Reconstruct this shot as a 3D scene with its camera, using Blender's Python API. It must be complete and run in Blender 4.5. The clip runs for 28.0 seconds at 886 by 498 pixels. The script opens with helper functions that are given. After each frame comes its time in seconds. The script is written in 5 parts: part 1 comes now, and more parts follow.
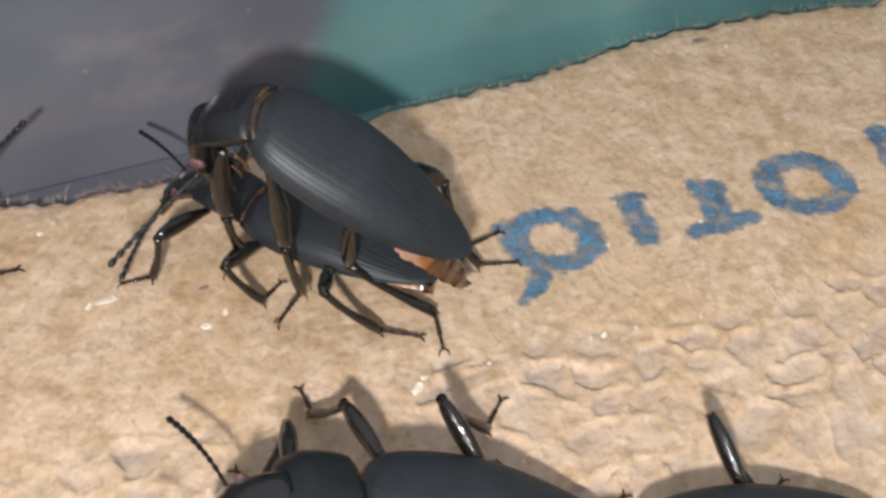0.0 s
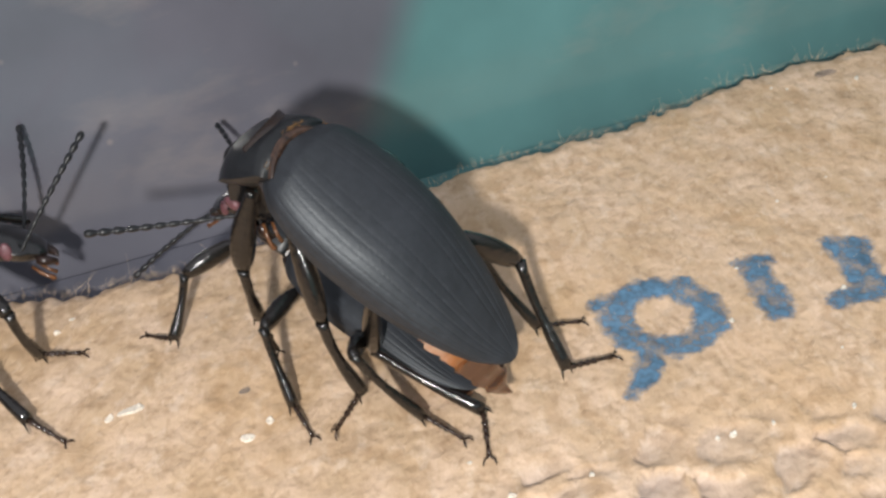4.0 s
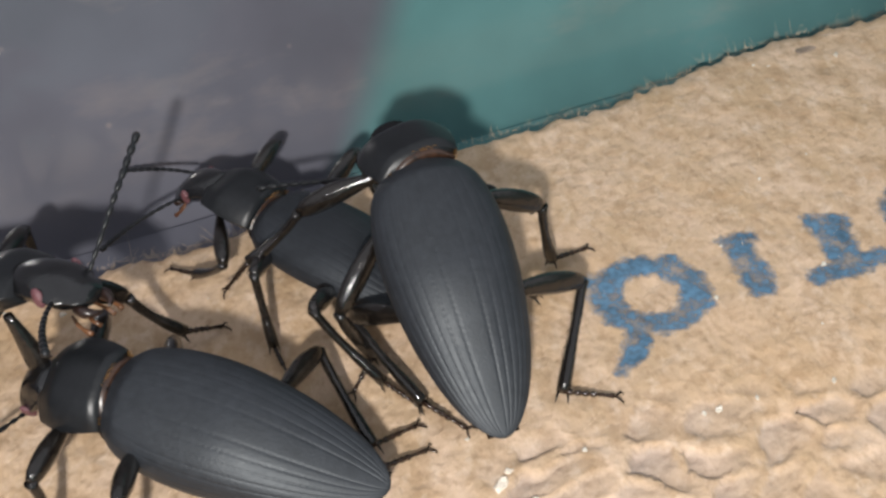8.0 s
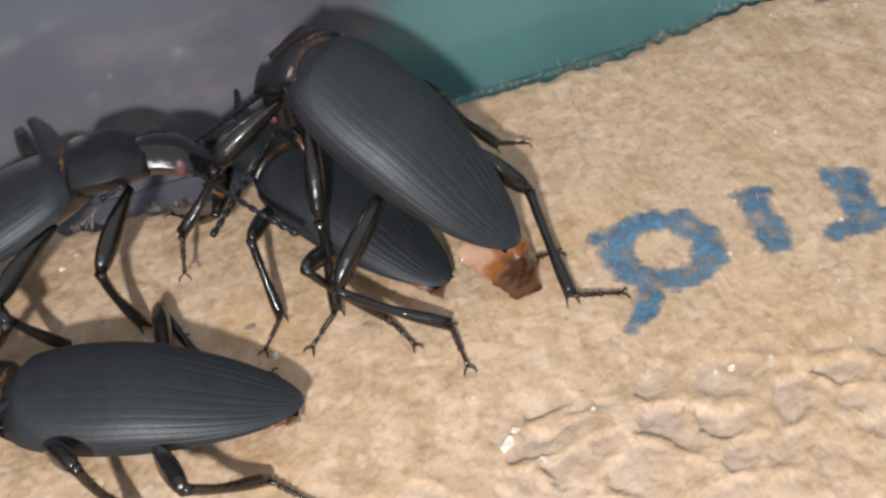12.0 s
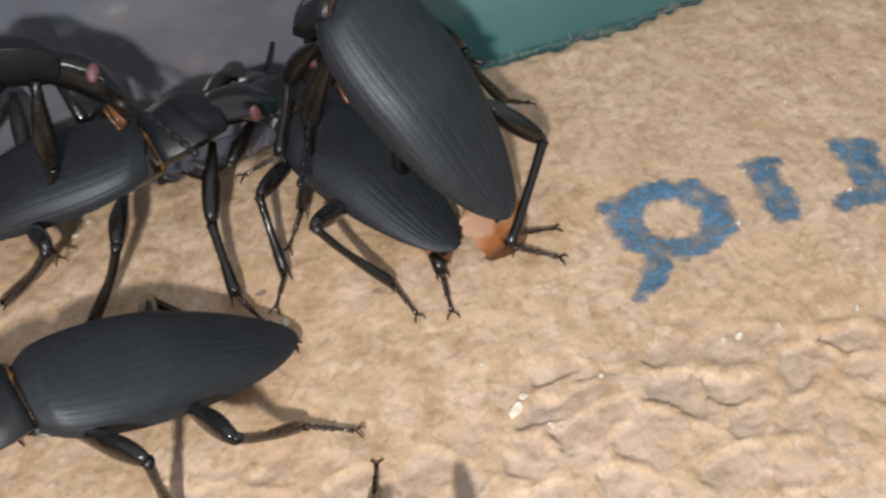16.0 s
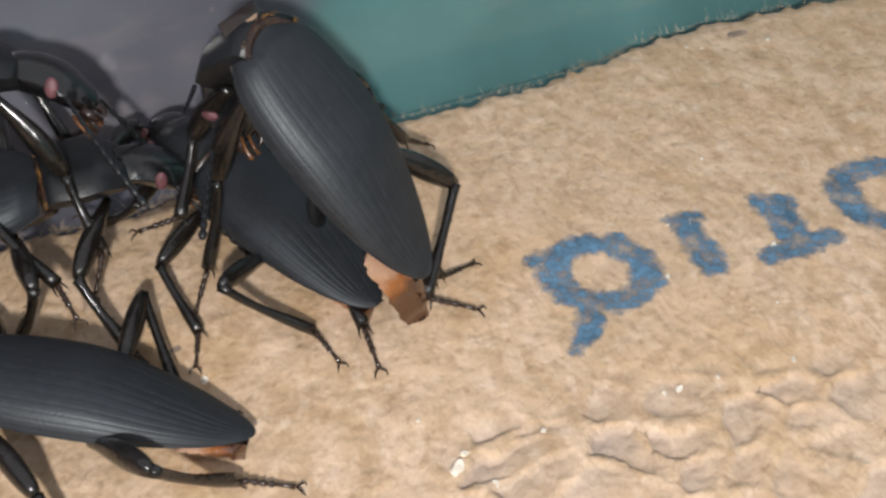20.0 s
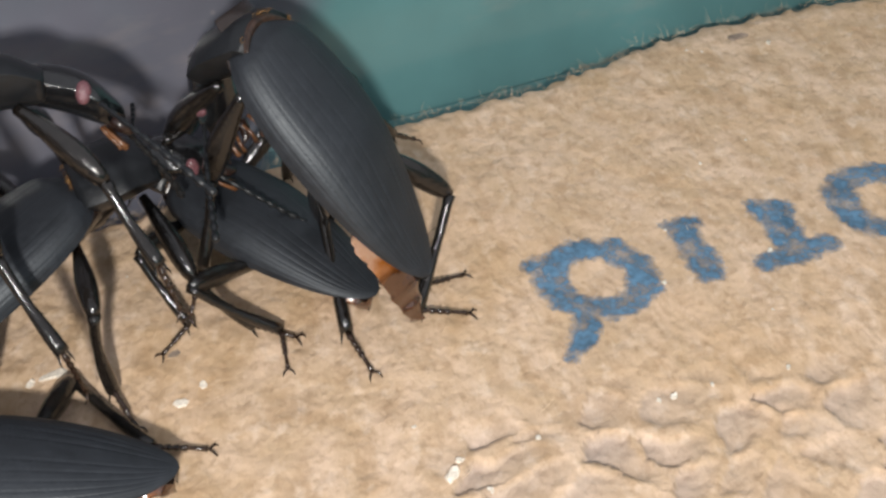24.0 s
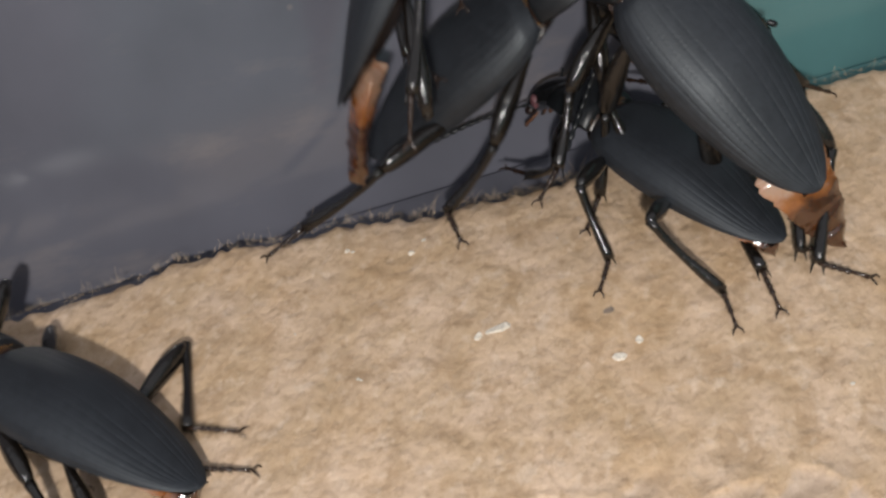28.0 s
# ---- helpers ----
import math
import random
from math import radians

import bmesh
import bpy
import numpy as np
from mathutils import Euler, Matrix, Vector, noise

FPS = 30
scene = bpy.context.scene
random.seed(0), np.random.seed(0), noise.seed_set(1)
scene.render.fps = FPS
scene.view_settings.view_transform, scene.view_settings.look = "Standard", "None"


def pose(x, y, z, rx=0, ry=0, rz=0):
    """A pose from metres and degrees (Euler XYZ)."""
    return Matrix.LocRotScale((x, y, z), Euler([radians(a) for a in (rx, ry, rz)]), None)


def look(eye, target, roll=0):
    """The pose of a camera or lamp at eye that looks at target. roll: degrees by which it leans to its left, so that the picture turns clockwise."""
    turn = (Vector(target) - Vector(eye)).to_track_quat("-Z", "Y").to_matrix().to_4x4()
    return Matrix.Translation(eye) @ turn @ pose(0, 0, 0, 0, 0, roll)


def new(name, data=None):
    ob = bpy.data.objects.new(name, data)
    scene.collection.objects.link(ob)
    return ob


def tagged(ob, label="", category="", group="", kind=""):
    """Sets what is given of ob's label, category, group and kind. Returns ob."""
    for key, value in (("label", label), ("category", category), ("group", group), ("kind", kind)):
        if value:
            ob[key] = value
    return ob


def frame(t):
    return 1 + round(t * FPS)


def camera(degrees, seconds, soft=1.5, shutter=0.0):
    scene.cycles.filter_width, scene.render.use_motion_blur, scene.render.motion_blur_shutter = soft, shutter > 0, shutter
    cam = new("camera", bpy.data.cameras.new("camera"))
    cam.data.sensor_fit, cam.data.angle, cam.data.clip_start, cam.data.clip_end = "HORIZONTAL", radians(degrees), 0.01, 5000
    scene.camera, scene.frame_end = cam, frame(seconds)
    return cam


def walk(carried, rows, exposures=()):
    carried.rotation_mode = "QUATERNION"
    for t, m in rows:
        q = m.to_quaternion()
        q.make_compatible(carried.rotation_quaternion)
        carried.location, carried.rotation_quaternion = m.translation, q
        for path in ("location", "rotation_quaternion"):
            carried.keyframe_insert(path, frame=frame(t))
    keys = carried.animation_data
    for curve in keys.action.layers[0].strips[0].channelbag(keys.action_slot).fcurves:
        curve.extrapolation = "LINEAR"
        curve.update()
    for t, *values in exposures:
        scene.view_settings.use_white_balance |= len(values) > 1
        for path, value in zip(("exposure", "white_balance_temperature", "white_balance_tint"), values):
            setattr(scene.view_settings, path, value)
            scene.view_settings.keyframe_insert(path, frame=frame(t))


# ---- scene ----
# All lengths below are millimetres unless they pass through MM.
MM = 0.001

PATH = [
    (0, (-0.01407, -0.07297, 0.06640), (-0.01250, -0.00649, 0.00576), -0.17),
    (0.5, (-0.01485, -0.07235, 0.06644), (-0.01546, -0.00449, 0.00733), -3.09),
    (1, (-0.01457, -0.07209, 0.06656), (-0.01560, -0.00344, 0.00837), -3.77),
    (1.5, (-0.01477, -0.07186, 0.06643), (-0.01579, -0.00277, 0.00876), -3.85),
    (2, (-0.01452, -0.07191, 0.06617), (-0.01622, -0.00235, 0.00909), -4.34),
    (2.5, (-0.01359, -0.06743, 0.06271), (-0.01654, 0.00222, 0.00578), -4.95),
    (3, (-0.01352, -0.06466, 0.06038), (-0.01709, 0.00464, 0.00307), -5.27),
    (3.5, (-0.01309, -0.06187, 0.05767), (-0.01781, 0.00774, 0.00083), -5.91),
    (4, (-0.01301, -0.06010, 0.05611), (-0.01783, 0.00946, -0.00078), -5.94),
    (4.5, (-0.01859, -0.06198, 0.05652), (-0.02625, 0.00738, -0.00031), -8.31),
    (6.5, (-0.01672, -0.06080, 0.05898), (-0.02151, 0.00638, -0.00071), -6.89),
    (7, (-0.01563, -0.06107, 0.05910), (-0.02056, 0.00608, -0.00063), -6.99),
    (7.5, (-0.01399, -0.06069, 0.05934), (-0.01716, 0.00642, -0.00055), -5.77),
    (8, (-0.01395, -0.06072, 0.05961), (-0.01736, 0.00649, -0.00014), -5.76),
    (8.5, (-0.01404, -0.06103, 0.06007), (-0.01835, 0.00627, 0.00047), -6.30),
    (9, (-0.01429, -0.06133, 0.05971), (-0.01937, 0.00562, -0.00022), -6.87),
    (9.5, (-0.01422, -0.06107, 0.05896), (-0.01951, 0.00555, -0.00132), -7.00),
    (10, (-0.01426, -0.06042, 0.05826), (-0.02013, 0.00520, -0.00305), -7.48),
    (10.5, (-0.01359, -0.05980, 0.05826), (-0.01838, 0.00605, -0.00290), -6.65),
    (11, (-0.01341, -0.05948, 0.05815), (-0.01809, 0.00613, -0.00328), -6.52),
    (11.5, (-0.01346, -0.05931, 0.05811), (-0.01801, 0.00597, -0.00368), -6.38),
    (13.5, (-0.01359, -0.05966, 0.05831), (-0.01862, 0.00551, -0.00357), -6.54),
    (14, (-0.01370, -0.05974, 0.05826), (-0.01874, 0.00549, -0.00354), -6.49),
    (14.5, (-0.01367, -0.05957, 0.05829), (-0.01902, 0.00491, -0.00427), -6.65),
    (15, (-0.01375, -0.05980, 0.05813), (-0.01912, 0.00459, -0.00452), -6.59),
    (15.5, (-0.01359, -0.05995, 0.05812), (-0.01892, 0.00440, -0.00457), -6.64),
    (16, (-0.01347, -0.05996, 0.05815), (-0.01889, 0.00407, -0.00486), -6.66),
    (16.5, (-0.01389, -0.06009, 0.05832), (-0.01950, 0.00386, -0.00475), -6.79),
    (17, (-0.01588, -0.06074, 0.05748), (-0.02263, 0.00267, -0.00603), -7.49),
    (17.5, (-0.01891, -0.06050, 0.05598), (-0.02800, 0.00208, -0.00806), -9.32),
    (18, (-0.02124, -0.06012, 0.05585), (-0.02726, 0.00278, -0.00823), -7.22),
    (18.5, (-0.02149, -0.05960, 0.05520), (-0.02363, 0.00407, -0.00837), -4.77),
    (19, (-0.02000, -0.05861, 0.05478), (-0.01366, 0.00842, -0.00495), 0.23),
    (19.5, (-0.01965, -0.05851, 0.05479), (-0.01290, 0.00909, -0.00423), 0.61),
    (20, (-0.01978, -0.05875, 0.05457), (-0.01301, 0.00881, -0.00452), 0.57),
    (20.5, (-0.01967, -0.05894, 0.05467), (-0.01335, 0.00863, -0.00445), 0.25),
    (21, (-0.01948, -0.05887, 0.05490), (-0.01330, 0.00844, -0.00452), 0.20),
    (21.5, (-0.01979, -0.05869, 0.05471), (-0.01332, 0.00857, -0.00473), 0.54),
    (23.5, (-0.01927, -0.05842, 0.05563), (-0.01334, 0.00849, -0.00426), 0.38),
    (24, (-0.01915, -0.05836, 0.05581), (-0.01295, 0.00859, -0.00402), 0.56),
    (24.5, (-0.01922, -0.05847, 0.05586), (-0.01315, 0.00850, -0.00396), 0.52),
    (25, (-0.01973, -0.05882, 0.05596), (-0.01407, 0.00824, -0.00379), 0.36),
    (25.5, (-0.02019, -0.05934, 0.05610), (-0.01872, 0.00828, -0.00327), -2.20),
    (26, (-0.02099, -0.05967, 0.05672), (-0.02017, 0.00789, -0.00273), -2.44),
    (26.5, (-0.02321, -0.06040, 0.05722), (-0.02688, 0.00711, -0.00219), -5.09),
    (27, (-0.02546, -0.06155, 0.05759), (-0.03634, 0.00516, -0.00184), -9.51),
    (27.5, (-0.02619, -0.06144, 0.05751), (-0.04139, 0.00438, -0.00196), -12.13),
    (28, (-0.02569, -0.06130, 0.05780), (-0.04096, 0.00447, -0.00171), -11.93),
]

cam = camera(36.9, 28.0, soft=2.7, shutter=0.4)
walk(cam, [(t, look(eye, target, roll)) for t, eye, target, roll in PATH], exposures=[(0, 0.08), (2, 0.2), (7, 0.2), (8, 0.1), (10, 0.1), (14, 0.08), (17, -0.06), (19, 0.03), (25, 0.1), (26, -0.03), (27, 0.05), (28, -0.3)])

# ---- light: the phone's torch beside its lens, and the dim room above the open tank ----
world = bpy.data.worlds.new("room")
world.use_nodes = True
scene.world = world
world.node_tree.nodes["Background"].inputs[0].default_value = (0.9, 0.92, 1.0, 1)
world.node_tree.nodes["Background"].inputs[1].default_value = 0.68
torch_data = bpy.data.lights.new("torch", "POINT")
torch_data.energy = 0.93
torch_data.color = (1.0, 0.965, 0.92)
torch_data.shadow_soft_size = 0.0032
torch = new("torch", torch_data)
torch.location = (-0.0198, -0.1178, 0.0828)


# ---- materials ----
def material(name, colour, rough=0.5, spec=0.5, metal=0.0, noise_scale=0.0, dark=0.7, bump=0.0, bump_scale=0.0, coat=0.0, through_light=0.0):
    """A surface with two scales of variation in colour and gloss and a fine relief; scales are repeats a metre."""
    m = bpy.data.materials.new(name)
    m.use_nodes = True
    n, l = m.node_tree.nodes, m.node_tree.links
    b = n["Principled BSDF"]
    b.inputs["Roughness"].default_value = rough
    b.inputs["Specular IOR Level"].default_value = spec
    b.inputs["Metallic"].default_value = metal
    b.inputs["Coat Weight"].default_value = coat
    b.inputs["Coat Roughness"].default_value = 0.12
    if through_light:
        b.inputs["Subsurface Weight"].default_value = through_light
        b.inputs["Subsurface Radius"].default_value = (0.0012, 0.0006, 0.0003)
    b.inputs["Base Color"].default_value = (*colour, 1)
    co = n.new("ShaderNodeTexCoord")
    if noise_scale:
        big, small, mixer = n.new("ShaderNodeTexNoise"), n.new("ShaderNodeTexNoise"), n.new("ShaderNodeMix")
        big.inputs["Scale"].default_value, small.inputs["Scale"].default_value = noise_scale, noise_scale * 7
        big.inputs["Detail"].default_value = small.inputs["Detail"].default_value = 4
        add = n.new("ShaderNodeMath")
        add.operation = "MULTIPLY_ADD"
        add.inputs[1].default_value = 0.5
        l.new(co.outputs["Object"], big.inputs["Vector"])
        l.new(co.outputs["Object"], small.inputs["Vector"])
        l.new(small.outputs["Fac"], add.inputs[0])
        half = n.new("ShaderNodeMath")
        half.operation = "MULTIPLY"
        half.inputs[1].default_value = 0.5
        l.new(big.outputs["Fac"], half.inputs[0])
        l.new(half.outputs[0], add.inputs[2])
        ramp = n.new("ShaderNodeMapRange")
        ramp.inputs["From Min"].default_value, ramp.inputs["From Max"].default_value = 0.35, 0.65
        l.new(add.outputs[0], ramp.inputs["Value"])
        mixer.data_type = "RGBA"
        mixer.inputs["A"].default_value = (*[c * dark for c in colour], 1)
        mixer.inputs["B"].default_value = (*[min(1, c * (2 - dark)) for c in colour], 1)
        l.new(ramp.outputs[0], mixer.inputs["Factor"])
        l.new(mixer.outputs["Result"], b.inputs["Base Color"])
        gloss = n.new("ShaderNodeMapRange")
        gloss.inputs["To Min"].default_value, gloss.inputs["To Max"].default_value = rough * 0.85, min(1, rough * 1.2)
        l.new(small.outputs["Fac"], gloss.inputs["Value"])
        l.new(gloss.outputs[0], b.inputs["Roughness"])
    if bump:
        grain, relief = n.new("ShaderNodeTexNoise"), n.new("ShaderNodeBump")
        grain.inputs["Scale"].default_value, grain.inputs["Detail"].default_value = bump_scale, 5
        relief.inputs["Strength"].default_value, relief.inputs["Distance"].default_value = bump, 0.0001
        l.new(co.outputs["Object"], grain.inputs["Vector"])
        l.new(grain.outputs["Fac"], relief.inputs["Height"])
        l.new(relief.outputs["Normal"], b.inputs["Normal"])
    return m


SHELL = material("matte black wing case", (0.0150, 0.0169, 0.0208), 0.5, 0.5, noise_scale=300, dark=0.72, bump=0.14, bump_scale=5200)
SHELL.node_tree.nodes["Principled BSDF"].inputs["Specular Tint"].default_value = (0.9, 0.96, 1.0, 1)
PLATE = material("satin black chitin", (0.0085, 0.0095, 0.011), 0.36, 0.35, noise_scale=400, dark=0.7, bump=0.14, bump_scale=4200)
FOOT = material("dark brown glossy chitin", (0.022, 0.0115, 0.007), 0.2, 0.5, noise_scale=500, dark=0.5, bump=0.5, bump_scale=2500)
LIMB = material("glossy black chitin", (0.0075, 0.006, 0.005), 0.14, 0.5, noise_scale=500, dark=0.5, bump=0.7, bump_scale=2500, coat=0.25)
HEAD = material("polished black head", (0.006, 0.006, 0.0065), 0.17, 0.55, noise_scale=600, dark=0.6, bump=0.35, bump_scale=3000, coat=0.25)
BELLY = material("dark brown belly plates", (0.017, 0.0105, 0.008), 0.25, 0.6, noise_scale=400, dark=0.6, bump=0.2, bump_scale=4000)


def soft_end_material():
    """Pale translucent skin that turns amber and then brown towards the end of the abdomen."""
    m = material("pale to amber abdomen skin", (0.4, 0.2, 0.08), 0.1, 0.8, bump=1.0, bump_scale=700, coat=1.0, through_light=0.2)
    n, l = m.node_tree.nodes, m.node_tree.links
    co, xyz, mess, add, ramp = n.new("ShaderNodeTexCoord"), n.new("ShaderNodeSeparateXYZ"), n.new("ShaderNodeTexNoise"), n.new("ShaderNodeMath"), n.new("ShaderNodeValToRGB")
    l.new(co.outputs["Object"], xyz.inputs[0])
    l.new(co.outputs["Object"], mess.inputs["Vector"])
    mess.inputs["Scale"].default_value, mess.inputs["Detail"].default_value = 650, 5
    place = n.new("ShaderNodeMapRange")
    place.inputs["From Min"].default_value, place.inputs["From Max"].default_value = -0.0099, -0.0152
    l.new(xyz.outputs["X"], place.inputs["Value"])
    add.operation = "MULTIPLY_ADD"
    add.inputs[1].default_value = 0.85
    l.new(mess.outputs["Fac"], add.inputs[0])
    l.new(place.outputs[0], add.inputs[2])
    ramp.color_ramp.elements[0].position, ramp.color_ramp.elements[0].color = 0.44, (0.4, 0.24, 0.16, 1)
    ramp.color_ramp.elements[1].position, ramp.color_ramp.elements[1].color = 0.97, (0.055, 0.016, 0.003, 1)
    mid = ramp.color_ramp.elements.new(0.72)
    mid.color = (0.26, 0.085, 0.015, 1)
    l.new(add.outputs[0], ramp.inputs[0])
    l.new(ramp.outputs[0], m.node_tree.nodes["Principled BSDF"].inputs["Base Color"])
    return m


SOFT_END = soft_end_material()
CREAM = material("pale joint skin", (0.3, 0.2, 0.13), 0.35, 0.5, noise_scale=600, dark=0.45, bump=0.4, bump_scale=3500, through_light=0.2)
EYE = material("dusky pink compound eye", (0.12, 0.048, 0.056), 0.3, 0.5, noise_scale=900, dark=0.6, bump=0.6, bump_scale=9000)
RIM = material("reddish brown joint skin", (0.036, 0.018, 0.011), 0.3, 0.5, noise_scale=450, dark=0.05)
BRISTLE = material("golden bristle", (0.2, 0.1, 0.025), 0.3, 0.5, noise_scale=900, dark=0.6)
PALP = material("dark amber mouth feelers", (0.09, 0.036, 0.013), 0.28, 0.5, noise_scale=700, dark=0.4)
JAW = material("reddish mouthparts", (0.018, 0.009, 0.007), 0.28, 0.5, noise_scale=700, dark=0.5)
FLAKE = material("white paper flake", (0.7, 0.63, 0.53), 0.6, 0.4, noise_scale=900, dark=0.72, bump=0.5, bump_scale=3000)
CHIP = material("grey brown chip", (0.26, 0.2, 0.155), 0.75, 0.3, noise_scale=700, dark=0.7, bump=0.5, bump_scale=2500)
GRAIN = material("clear glinting grain", (0.62, 0.58, 0.5), 0.12, 0.8, noise_scale=900, dark=0.9)
FIBRE = material("loose pulp fibre", (0.62, 0.47, 0.32), 0.8, 0.2, noise_scale=300, dark=0.75)


def pulp_material():
    """Pressed paper pulp: tan, in darker streaks and specks, greyer in the pressed pits."""
    m = bpy.data.materials.new("pressed paper pulp")
    m.use_nodes = True
    n, l = m.node_tree.nodes, m.node_tree.links
    b = n["Principled BSDF"]
    b.inputs["Roughness"].default_value, b.inputs["Specular IOR Level"].default_value = 0.78, 0.3
    co, turn = n.new("ShaderNodeTexCoord"), n.new("ShaderNodeMapping")
    turn.inputs["Rotation"].default_value = (0, 0, radians(-12))
    turn.inputs["Scale"].default_value = (1.1, 0.78, 1.0)
    l.new(co.outputs["Object"], turn.inputs["Vector"])

    def cloud(scale, detail, lo, hi):
        t, r = n.new("ShaderNodeTexNoise"), n.new("ShaderNodeMapRange")
        t.inputs["Scale"].default_value, t.inputs["Detail"].default_value, t.inputs["Roughness"].default_value = scale, detail, 0.62
        t.inputs["Distortion"].default_value = 0.15
        r.inputs["From Min"].default_value, r.inputs["From Max"].default_value = lo, hi
        l.new(turn.outputs[0], t.inputs["Vector"])
        l.new(t.outputs["Fac"], r.inputs["Value"])
        return r.outputs[0]

    def blend(fac, a, c):
        x = n.new("ShaderNodeMix")
        x.data_type = "RGBA"
        for socket, v in (("Factor", fac), ("A", a), ("B", c)):
            if isinstance(v, tuple):
                x.inputs[socket].default_value = (*v, 1)
            elif isinstance(v, float):
                x.inputs[socket].default_value = v
            else:
                l.new(v, x.inputs[socket])
        return x.outputs["Result"]

    def scaled(v, k):
        x = n.new("ShaderNodeMath")
        x.operation = "MULTIPLY"
        x.inputs[1].default_value = k
        l.new(v, x.inputs[0])
        return x.outputs[0]

    tan = blend(cloud(230, 6, 0.37, 0.63), (0.5, 0.352, 0.22), (0.635, 0.468, 0.335))
    tan = blend(scaled(cloud(430, 6, 0.49, 0.63), 0.52), tan, (0.36, 0.232, 0.128))
    tan = blend(scaled(cloud(1350, 5, 0.52, 0.65), 0.42), tan, (0.32, 0.203, 0.113))
    tan = blend(scaled(cloud(800, 5, 0.54, 0.68), 0.55), tan, (0.7, 0.555, 0.425))
    tan = blend(scaled(cloud(75, 3, 0.5, 0.72), 0.35), tan, (0.5, 0.3, 0.13))
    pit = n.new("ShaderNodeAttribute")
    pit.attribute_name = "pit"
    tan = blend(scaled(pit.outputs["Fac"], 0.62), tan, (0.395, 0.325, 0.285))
    specks = n.new("ShaderNodeTexVoronoi")
    specks.inputs["Scale"].default_value = 520
    l.new(turn.outputs[0], specks.inputs["Vector"])
    dots = n.new("ShaderNodeMapRange")
    dots.inputs["From Min"].default_value, dots.inputs["From Max"].default_value = 0.16, 0.06
    l.new(specks.outputs["Distance"], dots.inputs["Value"])
    tan = blend(scaled(dots.outputs[0], 0.12), tan, (0.22, 0.13, 0.06))
    l.new(tan, b.inputs["Base Color"])
    relief = n.new("ShaderNodeBump")
    relief.inputs["Strength"].default_value, relief.inputs["Distance"].default_value = 0.42, 0.0002
    l.new(cloud(1700, 6, 0.25, 0.75), relief.inputs["Height"])
    felt = n.new("ShaderNodeBump")
    felt.inputs["Strength"].default_value, felt.inputs["Distance"].default_value = 0.3, 0.0004
    l.new(cloud(620, 2, 0.3, 0.7), felt.inputs["Height"])
    l.new(relief.outputs["Normal"], felt.inputs["Normal"])
    l.new(felt.outputs["Normal"], b.inputs["Normal"])
    return m


